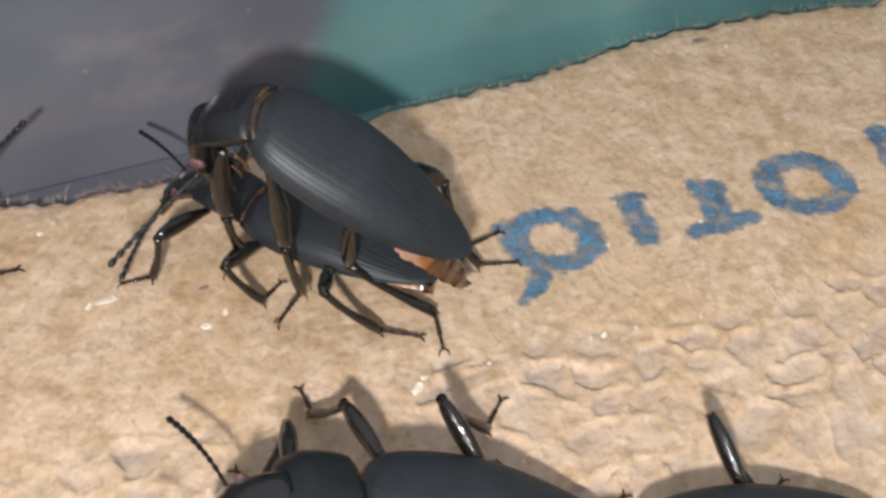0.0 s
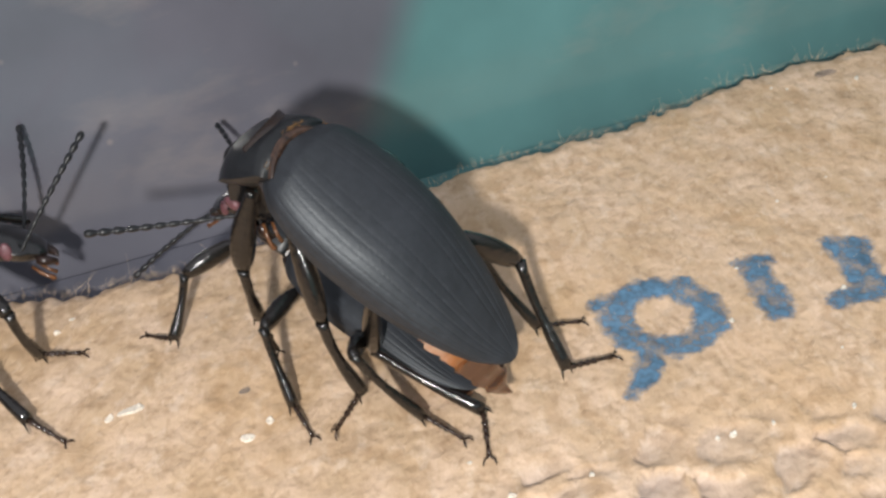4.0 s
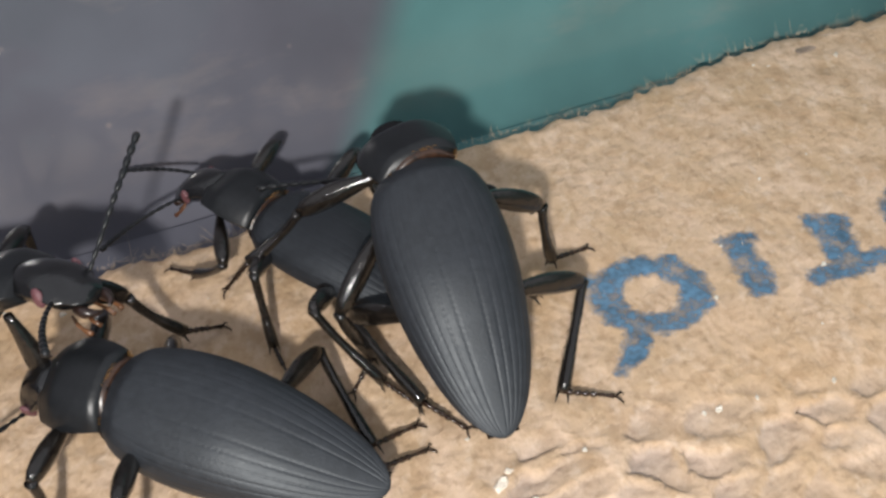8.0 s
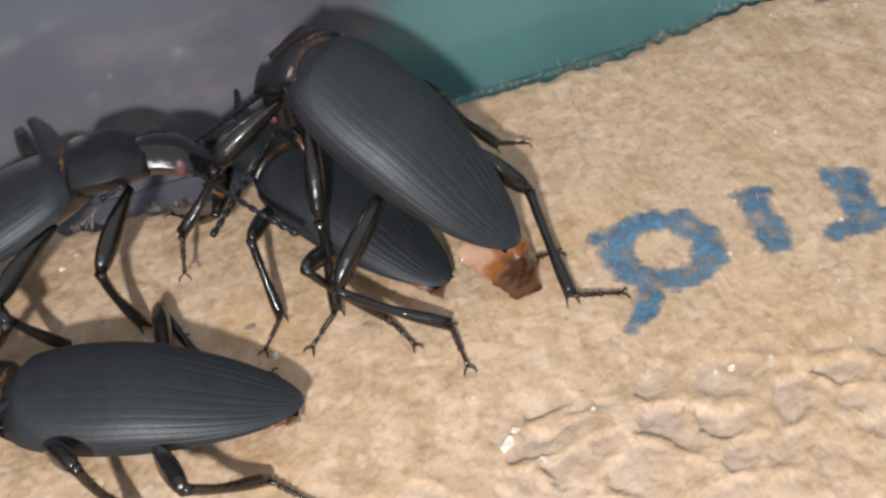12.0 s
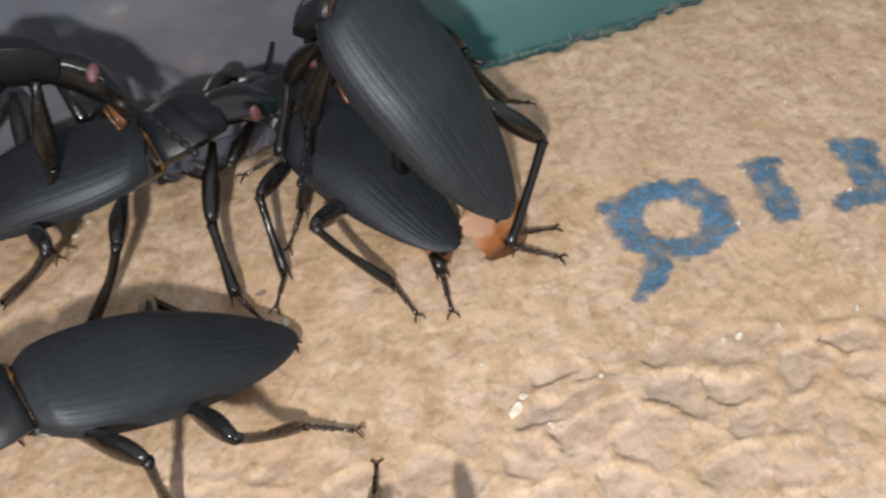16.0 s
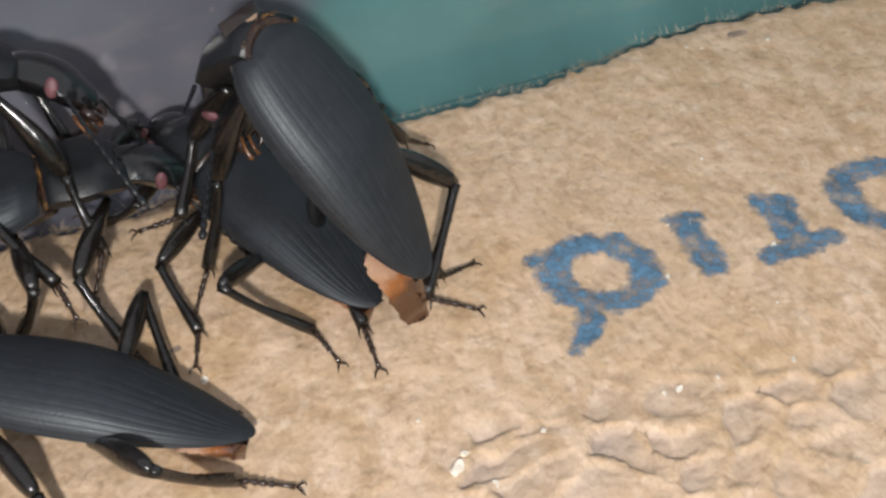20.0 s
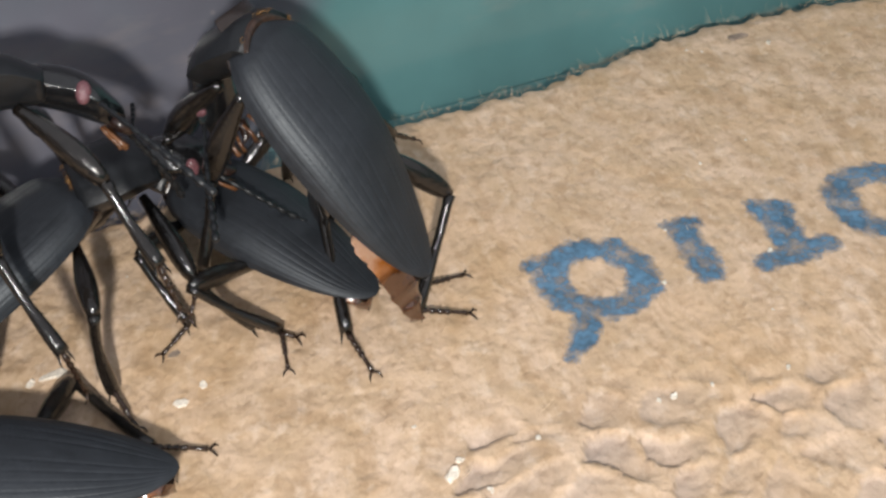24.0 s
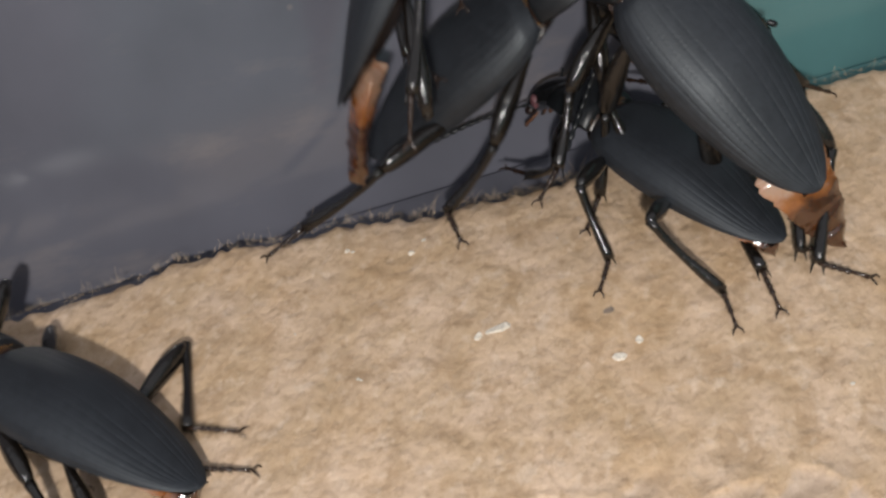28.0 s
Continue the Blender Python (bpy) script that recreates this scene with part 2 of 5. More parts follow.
def plastic_material():
    """Smooth tank plastic: grey, a teal reflection painted in past a soft slanting border."""
    m = bpy.data.materials.new("smooth plastic with painted reflection")
    m.use_nodes = True
    n, l = m.node_tree.nodes, m.node_tree.links
    b = n["Principled BSDF"]
    b.inputs["Roughness"].default_value, b.inputs["Specular IOR Level"].default_value = 0.12, 0.5
    co, parts_, along = n.new("ShaderNodeTexCoord"), n.new("ShaderNodeSeparateXYZ"), n.new("ShaderNodeMath")
    l.new(co.outputs["Object"], parts_.inputs[0])
    along.operation = "MULTIPLY_ADD"
    along.inputs[1].default_value = -0.42
    l.new(parts_.outputs["Z"], along.inputs[0])
    l.new(parts_.outputs["X"], along.inputs[2])
    border, mixer = n.new("ShaderNodeMapRange"), n.new("ShaderNodeMix")
    border.interpolation_type = "SMOOTHSTEP"
    border.inputs["From Min"].default_value, border.inputs["From Max"].default_value = -0.0245 + BORDER, -0.0200 + BORDER
    l.new(along.outputs[0], border.inputs["Value"])
    mixer.data_type = "RGBA"
    mixer.inputs["A"].default_value, mixer.inputs["B"].default_value = (0.095, 0.0955, 0.1155, 1), (0.078, 0.172, 0.174, 1)
    l.new(border.outputs[0], mixer.inputs["Factor"])
    haze, dull = n.new("ShaderNodeTexNoise"), n.new("ShaderNodeMix")
    haze.inputs["Scale"].default_value, haze.inputs["Detail"].default_value = 45, 5
    l.new(co.outputs["Object"], haze.inputs["Vector"])
    dull.data_type, dull.blend_type = "RGBA", "MULTIPLY"
    tone = n.new("ShaderNodeMapRange")
    tone.inputs["From Min"].default_value, tone.inputs["From Max"].default_value = 0.3, 0.7
    tone.inputs["To Min"].default_value, tone.inputs["To Max"].default_value = 0.72, 1.25
    l.new(haze.outputs["Fac"], tone.inputs["Value"])
    l.new(mixer.outputs["Result"], dull.inputs["A"])
    l.new(tone.outputs[0], dull.inputs["B"])
    dull.inputs["Factor"].default_value = 1.0
    # dried smears and specks of dust
    stretch, smear, amount, dust, film_ = n.new("ShaderNodeMapping"), n.new("ShaderNodeTexNoise"), n.new("ShaderNodeMapRange"), n.new("ShaderNodeMix"), n.new("ShaderNodeMath")
    stretch.inputs["Scale"].default_value = (0.5, 0.5, 1.3)
    stretch.inputs["Rotation"].default_value = (0, radians(-14), 0)
    l.new(co.outputs["Object"], stretch.inputs["Vector"])
    l.new(stretch.outputs[0], smear.inputs["Vector"])
    smear.inputs["Scale"].default_value, smear.inputs["Detail"].default_value, smear.inputs["Roughness"].default_value = 85, 6, 0.62
    amount.inputs["From Min"].default_value, amount.inputs["From Max"].default_value = 0.56, 0.72
    amount.inputs["To Max"].default_value = 0.28
    l.new(smear.outputs["Fac"], amount.inputs["Value"])
    specks, fleck = n.new("ShaderNodeTexVoronoi"), n.new("ShaderNodeMapRange")
    specks.inputs["Scale"].default_value = 210
    l.new(co.outputs["Object"], specks.inputs["Vector"])
    fleck.inputs["From Min"].default_value, fleck.inputs["From Max"].default_value = 0.07, 0.03
    fleck.inputs["To Max"].default_value = 0.35
    l.new(specks.outputs["Distance"], fleck.inputs["Value"])
    film_.operation = "MAXIMUM"
    l.new(amount.outputs[0], film_.inputs[0])
    l.new(fleck.outputs[0], film_.inputs[1])
    dust.data_type = "RGBA"
    dust.inputs["B"].default_value = (0.3, 0.25, 0.22, 1)
    l.new(film_.outputs[0], dust.inputs["Factor"])
    l.new(dull.outputs["Result"], dust.inputs["A"])
    l.new(dust.outputs["Result"], b.inputs["Base Color"])
    fine, relief = n.new("ShaderNodeTexNoise"), n.new("ShaderNodeBump")
    fine.inputs["Scale"].default_value, fine.inputs["Detail"].default_value = 260, 4
    relief.inputs["Strength"].default_value, relief.inputs["Distance"].default_value = 0.03, 0.0003
    l.new(co.outputs["Object"], fine.inputs["Vector"])
    l.new(fine.outputs["Fac"], relief.inputs["Height"])
    l.new(relief.outputs["Normal"], b.inputs["Normal"])
    return m


def ink_material():
    """Blue ink, thin at the outline and worn through in flecks."""
    m = material("worn blue printing ink", (0.085, 0.185, 0.29), 0.75, 0.3, noise_scale=300, dark=0.5, bump=0.3, bump_scale=2500)
    n, l = m.node_tree.nodes, m.node_tree.links
    co, worn, thin, cover = n.new("ShaderNodeTexCoord"), n.new("ShaderNodeTexNoise"), n.new("ShaderNodeAttribute"), n.new("ShaderNodeMath")
    worn.inputs["Scale"].default_value, worn.inputs["Detail"].default_value, worn.inputs["Roughness"].default_value = 520, 7, 0.66
    l.new(co.outputs["Object"], worn.inputs["Vector"])
    span = n.new("ShaderNodeMapRange")
    span.inputs["From Min"].default_value, span.inputs["From Max"].default_value = 0.36, 0.56
    span.inputs["To Min"].default_value, span.inputs["To Max"].default_value = 0.28, 0.86
    l.new(worn.outputs["Fac"], span.inputs["Value"])
    thin.attribute_name = "ink"
    cover.operation = "MULTIPLY"
    l.new(span.outputs[0], cover.inputs[0])
    l.new(thin.outputs["Fac"], cover.inputs[1])
    l.new(cover.outputs[0], n["Principled BSDF"].inputs["Alpha"])
    return m


# shifts the border of the reflection painted into the plastic's colour
BORDER = -0.0013
PULP, PLASTIC, INK = pulp_material(), plastic_material(), ink_material()


# ---- mesh helpers ----
def mesh_of(name, verts, faces, mat, smooth=True):
    me = bpy.data.meshes.new(name)
    me.from_pydata([tuple(float(c) * MM for c in v) for v in verts], [], faces)
    me.materials.append(mat)
    if smooth:
        me.polygons.foreach_set("use_smooth", [True] * len(me.polygons))
    me.update()
    return me


def part(name, me, parent, at=(0, 0, 0), label=""):
    ob = new(name, me)
    ob.parent = parent
    ob.location = [c * MM for c in at]
    return tagged(ob, label=label)


def loft(rings, caps=True, closed=True):
    """Faces over rings of equally many points."""
    verts = [v for ring in rings for v in ring]
    n = len(rings[0])
    faces = []
    for a in range(len(rings) - 1):
        for k in range(n if closed else n - 1):
            j = (k + 1) % n
            faces.append((a * n + k, a * n + j, (a + 1) * n + j, (a + 1) * n + k))
    if caps:
        faces.append(tuple(range(n - 1, -1, -1)))
        faces.append(tuple((len(rings) - 1) * n + k for k in range(n)))
    return verts, faces


def tube(points, radii, sides=10, flat=1.0):
    """A round limb along points, with a radius at each."""
    pts = [Vector(p) for p in points]
    rings = []
    for k, p in enumerate(pts):
        d = (pts[min(k + 1, len(pts) - 1)] - pts[max(k - 1, 0)]).normalized()
        side = d.cross(Vector((0, 0, 1)))
        side = side.normalized() if side.length > 1e-4 else Vector((0, 1, 0))
        up = side.cross(d).normalized()
        rings.append([p + side * (radii[k] * flat * math.cos(a)) + up * (radii[k] * math.sin(a)) for a in (2 * math.pi * i / sides for i in range(sides))])
    return loft(rings)


def ball(centre, size, nu=10, nv=14):
    c = Vector(centre)
    rings = []
    for i in range(1, nu):
        a = math.pi * i / nu
        rings.append([c + Vector((size[0] * math.cos(a), size[1] * math.sin(a) * math.cos(b), size[2] * math.sin(a) * math.sin(b))) for b in (2 * math.pi * k / nv for k in range(nv))])
    return loft(rings)


def joined(*pieces):
    verts, faces = [], []
    for v, f in pieces:
        faces += [tuple(i + len(verts) for i in face) for face in f]
        verts += list(v)
    return verts, faces


def smoothstep(a, b, x):
    x = min(1.0, max(0.0, (x - a) / (b - a)))
    return x * x * (3 - 2 * x)


# ---- lattice noise for the relief of the pulp ----
def lattice(i, j, seed):
    v = np.sin(i * 127.1 + j * 311.7 + seed * 74.7) * 43758.5453
    return v - np.floor(v)


def ripple(x, y, size, seed):
    """Smooth noise from -1 to 1 with features of that size."""
    x, y = np.asarray(x, float) / size, np.asarray(y, float) / size
    i, j = np.floor(x), np.floor(y)
    u, v = x - i, y - j
    u, v = u * u * (3 - 2 * u), v * v * (3 - 2 * v)
    a, b = lattice(i, j, seed), lattice(i + 1, j, seed)
    c, d = lattice(i, j + 1, seed), lattice(i + 1, j + 1, seed)
    return 2 * ((a * (1 - u) + b * u) * (1 - v) + (c * (1 - u) + d * u) * v) - 1


def turned(x, y, degrees):
    c, s = math.cos(radians(degrees)), math.sin(radians(degrees))
    return x * c + y * s, y * c - x * s


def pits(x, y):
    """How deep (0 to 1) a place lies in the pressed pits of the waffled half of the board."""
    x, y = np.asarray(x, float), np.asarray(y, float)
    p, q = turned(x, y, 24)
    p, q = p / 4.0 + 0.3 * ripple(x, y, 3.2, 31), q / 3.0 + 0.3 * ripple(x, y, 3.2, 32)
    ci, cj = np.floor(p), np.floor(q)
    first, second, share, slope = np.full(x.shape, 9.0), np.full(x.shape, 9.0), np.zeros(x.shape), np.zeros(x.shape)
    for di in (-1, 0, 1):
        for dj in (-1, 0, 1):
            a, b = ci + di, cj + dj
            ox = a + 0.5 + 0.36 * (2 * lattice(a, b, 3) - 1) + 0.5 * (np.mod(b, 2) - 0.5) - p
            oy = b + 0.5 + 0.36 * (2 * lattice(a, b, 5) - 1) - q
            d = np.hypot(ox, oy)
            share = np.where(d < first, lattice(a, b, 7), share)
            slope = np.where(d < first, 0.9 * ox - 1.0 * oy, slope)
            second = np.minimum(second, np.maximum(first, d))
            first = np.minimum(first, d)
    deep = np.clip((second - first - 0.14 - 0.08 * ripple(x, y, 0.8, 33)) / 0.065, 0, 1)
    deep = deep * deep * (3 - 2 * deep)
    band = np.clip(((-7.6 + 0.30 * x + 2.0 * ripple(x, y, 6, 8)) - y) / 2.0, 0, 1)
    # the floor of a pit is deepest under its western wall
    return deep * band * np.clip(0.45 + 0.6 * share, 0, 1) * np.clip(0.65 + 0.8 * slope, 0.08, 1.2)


def board_height(x, y):
    """The top of the pulp board, around zero."""
    a, b = turned(np.asarray(x, float), np.asarray(y, float), 12)
    z = 0.045 * ripple(a / 1.2, b, 2.7, 1) + 0.042 * ripple(b, a / 1.15, 1.25, 2) + 0.022 * ripple(a, b, 0.6, 4) + 0.12 * ripple(x, y, 8, 6)
    hollow = pits(x, y)
    return z - 0.44 * hollow * (1 + 0.4 * ripple(x, y, 1.1, 9)) - 0.05 * hollow * ripple(x, y, 0.6, 10)


EDGE_X = (-115, -90, -70.5, -65, -59.5, -55.9, -51.9, -46.6, -42, -36.1, -25, -14.6, -9, -5, -1, 2.2, 5.5, 8.5, 11.8, 17, 26, 70)
EDGE_Y = (-19, -9, -1.2, 0.7, 3.2, 4.0, 4.8, 6.7, 7.2, 7.9, 13.5, 18.5, 20.2, 21.8, 23.8, 25.4, 27.8, 29.1, 30.2, 31.0, 32.7, 48.5)


def board_edge(x):
    x = np.asarray(x, float)
    return np.interp(x, EDGE_X, EDGE_Y) + 0.35 * ripple(x, 0 * x, 3.1, 11) + 0.28 * ripple(x, 0 * x, 1.1, 12) + 0.18 * ripple(x, 0 * x, 0.45, 13)


# ---- the setting: tank and board ----
def tank():
    along = Vector((1, 0.37, 0)).normalized()
    inward = Vector((along.y, -along.x, 0))
    middle = Vector((-36, 15, 0))

    def side(name, start, run, length, into, lean=0.0, thick=2.0):
        prof = [(-lean, 70), (0, -4), (-thick, -4), (-thick - lean, 70)]
        rings = [[start + run * s + into * o + Vector((0, 0, z)) for o, z in prof] for s in (0, length)]
        return tagged(new(name, mesh_of(name, *loft(rings), PLASTIC, smooth=False)), "smooth plastic side of the tank", "wall", kind="structure")

    far = middle - along * 130
    side("wall_north", far, along, 270, inward, 20.0)
    side("wall_south", far + inward * 190, along, 270, -inward)
    side("wall_west", far - inward * 24, inward, 213.4, along)
    side("wall_east", far + along * 270 - inward * 24, inward, 213.4, -along)
    rings = [[far + along * a + inward * b + Vector((0, 0, z)) for a, b in ((0.6, 0.6), (269.4, 0.6), (269.4, 189.4), (0.6, 189.4))] for z in (-4, -2.8)]
    tagged(new("floor", mesh_of("floor", *loft(rings), PLASTIC, smooth=False)), "smooth plastic bottom of the tank", "floor", kind="structure")


def pulp_board():
    xs = np.concatenate([np.arange(-112, -72, 1.0), np.arange(-72, 30, 0.25), np.arange(30, 62, 1.0)])
    down = np.concatenate([np.arange(0, 46, 0.25), np.arange(46, 76, 1.2)])
    X = np.repeat(xs[:, None], len(down), 1)
    E = board_edge(xs)[:, None]
    Y = E - down[None, :]
    Z = board_height(X, Y)
    Z = Z - 0.75 * np.exp(-((down / 0.75) ** 1.3))[None, :] * (1 + 0.5 * ripple(X, Y, 0.7, 14))
    Z[:, 0] -= 0.5
    nx, ny = X.shape
    top = np.stack([X, Y, Z], -1).reshape(-1, 3)
    # the rim goes down on all sides to the floor of the tank
    ring = [i * ny for i in range(nx)] + [(nx - 1) * ny + j for j in range(1, ny)] + [i * ny + ny - 1 for i in range(nx - 2, -1, -1)] + [j for j in range(ny - 2, 0, -1)]
    low = top[ring].copy()
    low[:, 2] = -2.8
    low[: nx, 1] -= 0.4
    verts = np.concatenate([top, low]) * MM
    idx = np.arange(nx * ny).reshape(nx, ny)
    quads = np.stack([idx[:-1, :-1], idx[:-1, 1:], idx[1:, 1:], idx[1:, :-1]], -1).reshape(-1, 4).tolist()
    n = len(ring)
    quads += [[ring[k], ring[(k + 1) % n], nx * ny + (k + 1) % n, nx * ny + k] for k in range(n)]
    me = bpy.data.meshes.new("pulp_board")
    me.from_pydata(verts.tolist(), [], quads)
    me.materials.append(PULP)
    me.polygons.foreach_set("use_smooth", [True] * len(me.polygons))
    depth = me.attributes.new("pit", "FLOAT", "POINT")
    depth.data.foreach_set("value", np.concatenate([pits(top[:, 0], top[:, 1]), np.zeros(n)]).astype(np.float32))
    me.update()
    return tagged(new("pulp_board", me), "tan pressed pulp board with torn edge, waffled on one half", "board")


def edge_fibres():
    """Torn fibres that stand out along the board's edge, and a few that lie loose on it."""
    rng = np.random.default_rng(4)
    verts, faces = [], []

    def strand(base, way, length, width, lift):
        k = len(verts)
        way = way / np.linalg.norm(way)
        across = np.cross(way, (0, 0, 1.0)) * width
        bend = rng.normal(0, 0.35, 3) * length
        for s in (0, 0.35, 0.7, 1.0):
            p = base + way * length * s + bend * s * s + np.array([0, 0, lift * s])
            verts.extend([p - across * (1 - 0.7 * s), p + across * (1 - 0.7 * s)])
        faces.extend([(k + 2 * a, k + 2 * a + 1, k + 2 * a + 3, k + 2 * a + 2) for a in range(3)])

    for _ in range(1500):
        x = rng.uniform(-74, 34)
        y = float(board_edge(x)) - abs(rng.normal(0, 0.25))
        strand(np.array([x, y, -0.1 - rng.uniform(0, 0.35)]), np.array([rng.normal(-0.2, 0.7), 1.0, rng.normal(0.1, 0.35)]), min(1.3, 0.15 + rng.exponential(0.26)), rng.uniform(0.006, 0.014), 0.06)
    for _ in range(260):
        x = rng.uniform(-74, 34)
        y = float(board_edge(x)) - rng.uniform(0.5, 34)
        a = rng.normal(radians(12), 0.8)
        strand(np.array([x, y, float(board_height(x, y)) + 0.03]), np.array([math.cos(a), math.sin(a), 0.0]), rng.uniform(0.5, 1.8), rng.uniform(0.008, 0.018), 0.05)
    tagged(new("torn_fibre", mesh_of("torn_fibre", verts, faces, FIBRE)), "fine torn pulp fibres along the board edge", "fibre", kind="stuff")


def letter(name, inside, box, label):
    """Worn ink that follows the board, in the shape where inside(x, y) is positive (millimetres to the outline)."""
    step = 0.075
    xs, ys = np.arange(box[0], box[1], step), np.arange(box[2], box[3], step)
    X, Y = np.meshgrid(xs, ys, indexing="ij")
    keep = inside(X, Y) + 0.22 * ripple(X, Y, 0.6, 41) + 0.16 * ripple(X, Y, 0.25, 42)
    mask = keep > -0.25
    Z = board_height(X, Y) + 0.035
    cells = mask[:-1, :-1] & mask[1:, :-1] & mask[:-1, 1:] & mask[1:, 1:]
    ny = len(ys)
    used, faces = {}, []
    for i, j in zip(*np.nonzero(cells)):
        faces.append([used.setdefault(k, len(used)) for k in (i * ny + j, (i + 1) * ny + j, (i + 1) * ny + j + 1, i * ny + j + 1)])
    flat = np.stack([X, Y, Z], -1).reshape(-1, 3)
    me = mesh_of(name, flat[list(used)], faces, INK)
    cover = me.attributes.new("ink", "FLOAT", "POINT")
    cover.data.foreach_set("value", np.clip((keep.reshape(-1)[list(used)] + 0.2) / 0.55, 0, 1).astype(np.float32))
    return tagged(new(name, me), label, "print", group="letters printed on the board")


def bar(ax, ay, bx, by, half):
    """Distance inside a straight stroke."""
    def f(x, y):
        t = np.clip(((x - ax) * (bx - ax) + (y - ay) * (by - ay)) / ((bx - ax) ** 2 + (by - ay) ** 2), 0, 1)
        return half - np.hypot(x - ax - t * (bx - ax), y - ay - t * (by - ay))
    return f


def ring(cx, cy, ra, rb, ha, hb, lean):
    def f(x, y):
        p, q = turned(x - cx, y - cy, lean)
        out, hole = np.hypot(p / ra, q / rb), np.hypot(p / ha, q / hb)
        return np.minimum((1 - out) * min(ra, rb), (hole - 1) * min(ha, hb))
    return f


def union(*shapes):
    return lambda x, y: np.maximum.reduce([s(x, y) for s in shapes])


def print_letters():
    text = "worn blue printed letter upside down on the board"
    letter("letter_d", union(ring(-4.1, 0.7, 4.0, 3.6, 1.75, 1.75, 12), bar(-5.3, -2.4, -5.6, -4.2, 0.95), bar(-5.6, -4.0, -6.6, -5.7, 0.55), bar(-7.9, 2.0, -2.4, 3.7, 0.7)), (-10, 1, -8, 6), text)
    letter("letter_i", union(bar(2.2, 4.6, 3.0, 0.9, 1.05), bar(1.4, 5.3, 3.3, 5.6, 0.5)), (-1, 6, -2, 8), text)
    letter("letter_r", union(bar(8.4, 6.2, 8.9, 2.4, 1.2), bar(7.6, 6.6, 9.2, 6.4, 0.8), bar(6.9, 1.3, 10.9, 2.7, 0.9)), (4, 14, -2, 9), text)
    letter("letter_o", ring(16.2, 6.7, 4.1, 3.9, 1.7, 1.9, 12), (11, 22, 1, 12), text)
    letter("letter_l", bar(23.6, 13.0, 24.6, 4.6, 1.15), (21, 28, 2, 16), text)


def chip(name, x, y, length, width, thick, spin, mat, label, category, group, seed):
    """A small ragged flake or grain lying on the board."""
    rng = np.random.default_rng(seed)
    n = 9
    a = np.linspace(0, 2 * math.pi, n, endpoint=False)
    r = 1 + rng.uniform(-0.35, 0.25, n)
    c, s = math.cos(radians(spin)), math.sin(radians(spin))
    px, py = np.cos(a) * r * length / 2, np.sin(a) * r * width / 2
    wx, wy = x + px * c - py * s, y + px * s + py * c
    z = float(np.max(board_height(wx, wy)))
    low = [(wx[k], wy[k], float(board_height(wx[k], wy[k])) - 0.03) for k in range(n)]
    high = [(x + (wx[k] - x) * 0.8, y + (wy[k] - y) * 0.8, z - 0.1 + thick * rng.uniform(0.5, 1.1)) for k in range(n)]
    v, f = loft([low, high])
    tagged(new(name, mesh_of(name, v, f, mat, smooth=False)), label, category, group)


def crumbs():
    white = "ragged white paper flake lying on the board"
    for k, (x, y, l, w, spin) in enumerate([(-29.0, -7.6, 1.0, 0.6, 20), (-27.9, -6.3, 0.6, 0.45, 70), (-36.4, -5.0, 1.7, 0.6, 24), (-37.6, -5.7, 0.8, 0.5, 60), (-42.6, 2.3, 0.5, 0.4, 0), (-47, 2.9, 0.45, 0.35, 40), (-14.4, -13.9, 1.2, 0.8, 60), (-13.9, -12.9, 0.6, 0.5, 10)]):
        chip("paper_flake", x, y, l, w, 0.25, spin, FLAKE, white, "flake", "flakes on the board", 60 + k)
    chip("pulp_chip", 11.4, 27.0, 2.0, 1.1, 0.18, 15, CHIP, "flat grey brown chip lying near the board edge", "chip", "", 77)
    chip("pulp_chip", -29.8, -3.6, 1.7, 1.3, 0.05, 40, CHIP, "thin grey chip pressed flat into the board", "chip", "", 78)
    shiny = "tiny clear grain glinting on the board"
    for k, (x, y, d) in enumerate([(0, 0, 0.55), (7.3, 2.4, 0.6), (13.6, 25.9, 0.9), (8.2, 25.1, 0.4), (1.1, 4.9, 0.4), (-9.5, -11.7, 0.5), (-1.4, -9.2, 0.7), (5.6, -7.6, 0.6), (-49.4, -4.5, 0.35), (-44.5, -8.8, 0.35), (-16.2, -10.4, 0.4), (4.9, 11.5, 0.4), (-33, 3, 0.3), (0.9, -8.6, 0.5), (-12.5, -15, 0.5), (7.1, 25.3, 0.45), (8.7, 13.9, 0.4), (-2.3, -9.4, 0.55), (6.0, -2.9, 0.35), (-46.7, 2.8, 0.45), (-41.9, 3.5, 0.5), (-44.7, -8.7, 0.4)]):
        chip("sand_grain", x, y, d * 0.75, d * 0.55, d * 0.4, 37 * k, GRAIN, shiny, "grain", "grains on the board", 90 + k)


tank()
pulp_board()
print_letters()


# ---- beetles ----
JOINT = (6.0, 0.0, 4.2)
NECK = (11.4, 0.0, 3.3)


def nodded(degrees):
    """The pose of a bent head in the space of the pronotum."""
    at = Matrix.Translation([(a - b) * MM for a, b in zip(NECK, JOINT)])
    return at @ pose(0, 0, 0, 0, degrees, 0) @ at.inverted()



def half_width(u):
    """Half the width of both wing cases, from their base (0) to their tip (1)."""
    if u < 0.35:
        return 4.55 * (0.6 + 0.4 * (1 - (1 - max(0.0, u) / 0.35) ** 2.2) ** 0.75)
    q = (u - 0.35) / 0.65
    return 4.55 * max(0.0, 1 - q**1.75) ** 0.56


def back_height(u):
    return 4.95 + 0.85 * math.sin(math.pi * min(1, u / 0.62) ** 0.8 * 0.62) - 2.5 * smoothstep(0.4, 1.08, u) - 0.6 * smoothstep(0.07, -0.01, u)


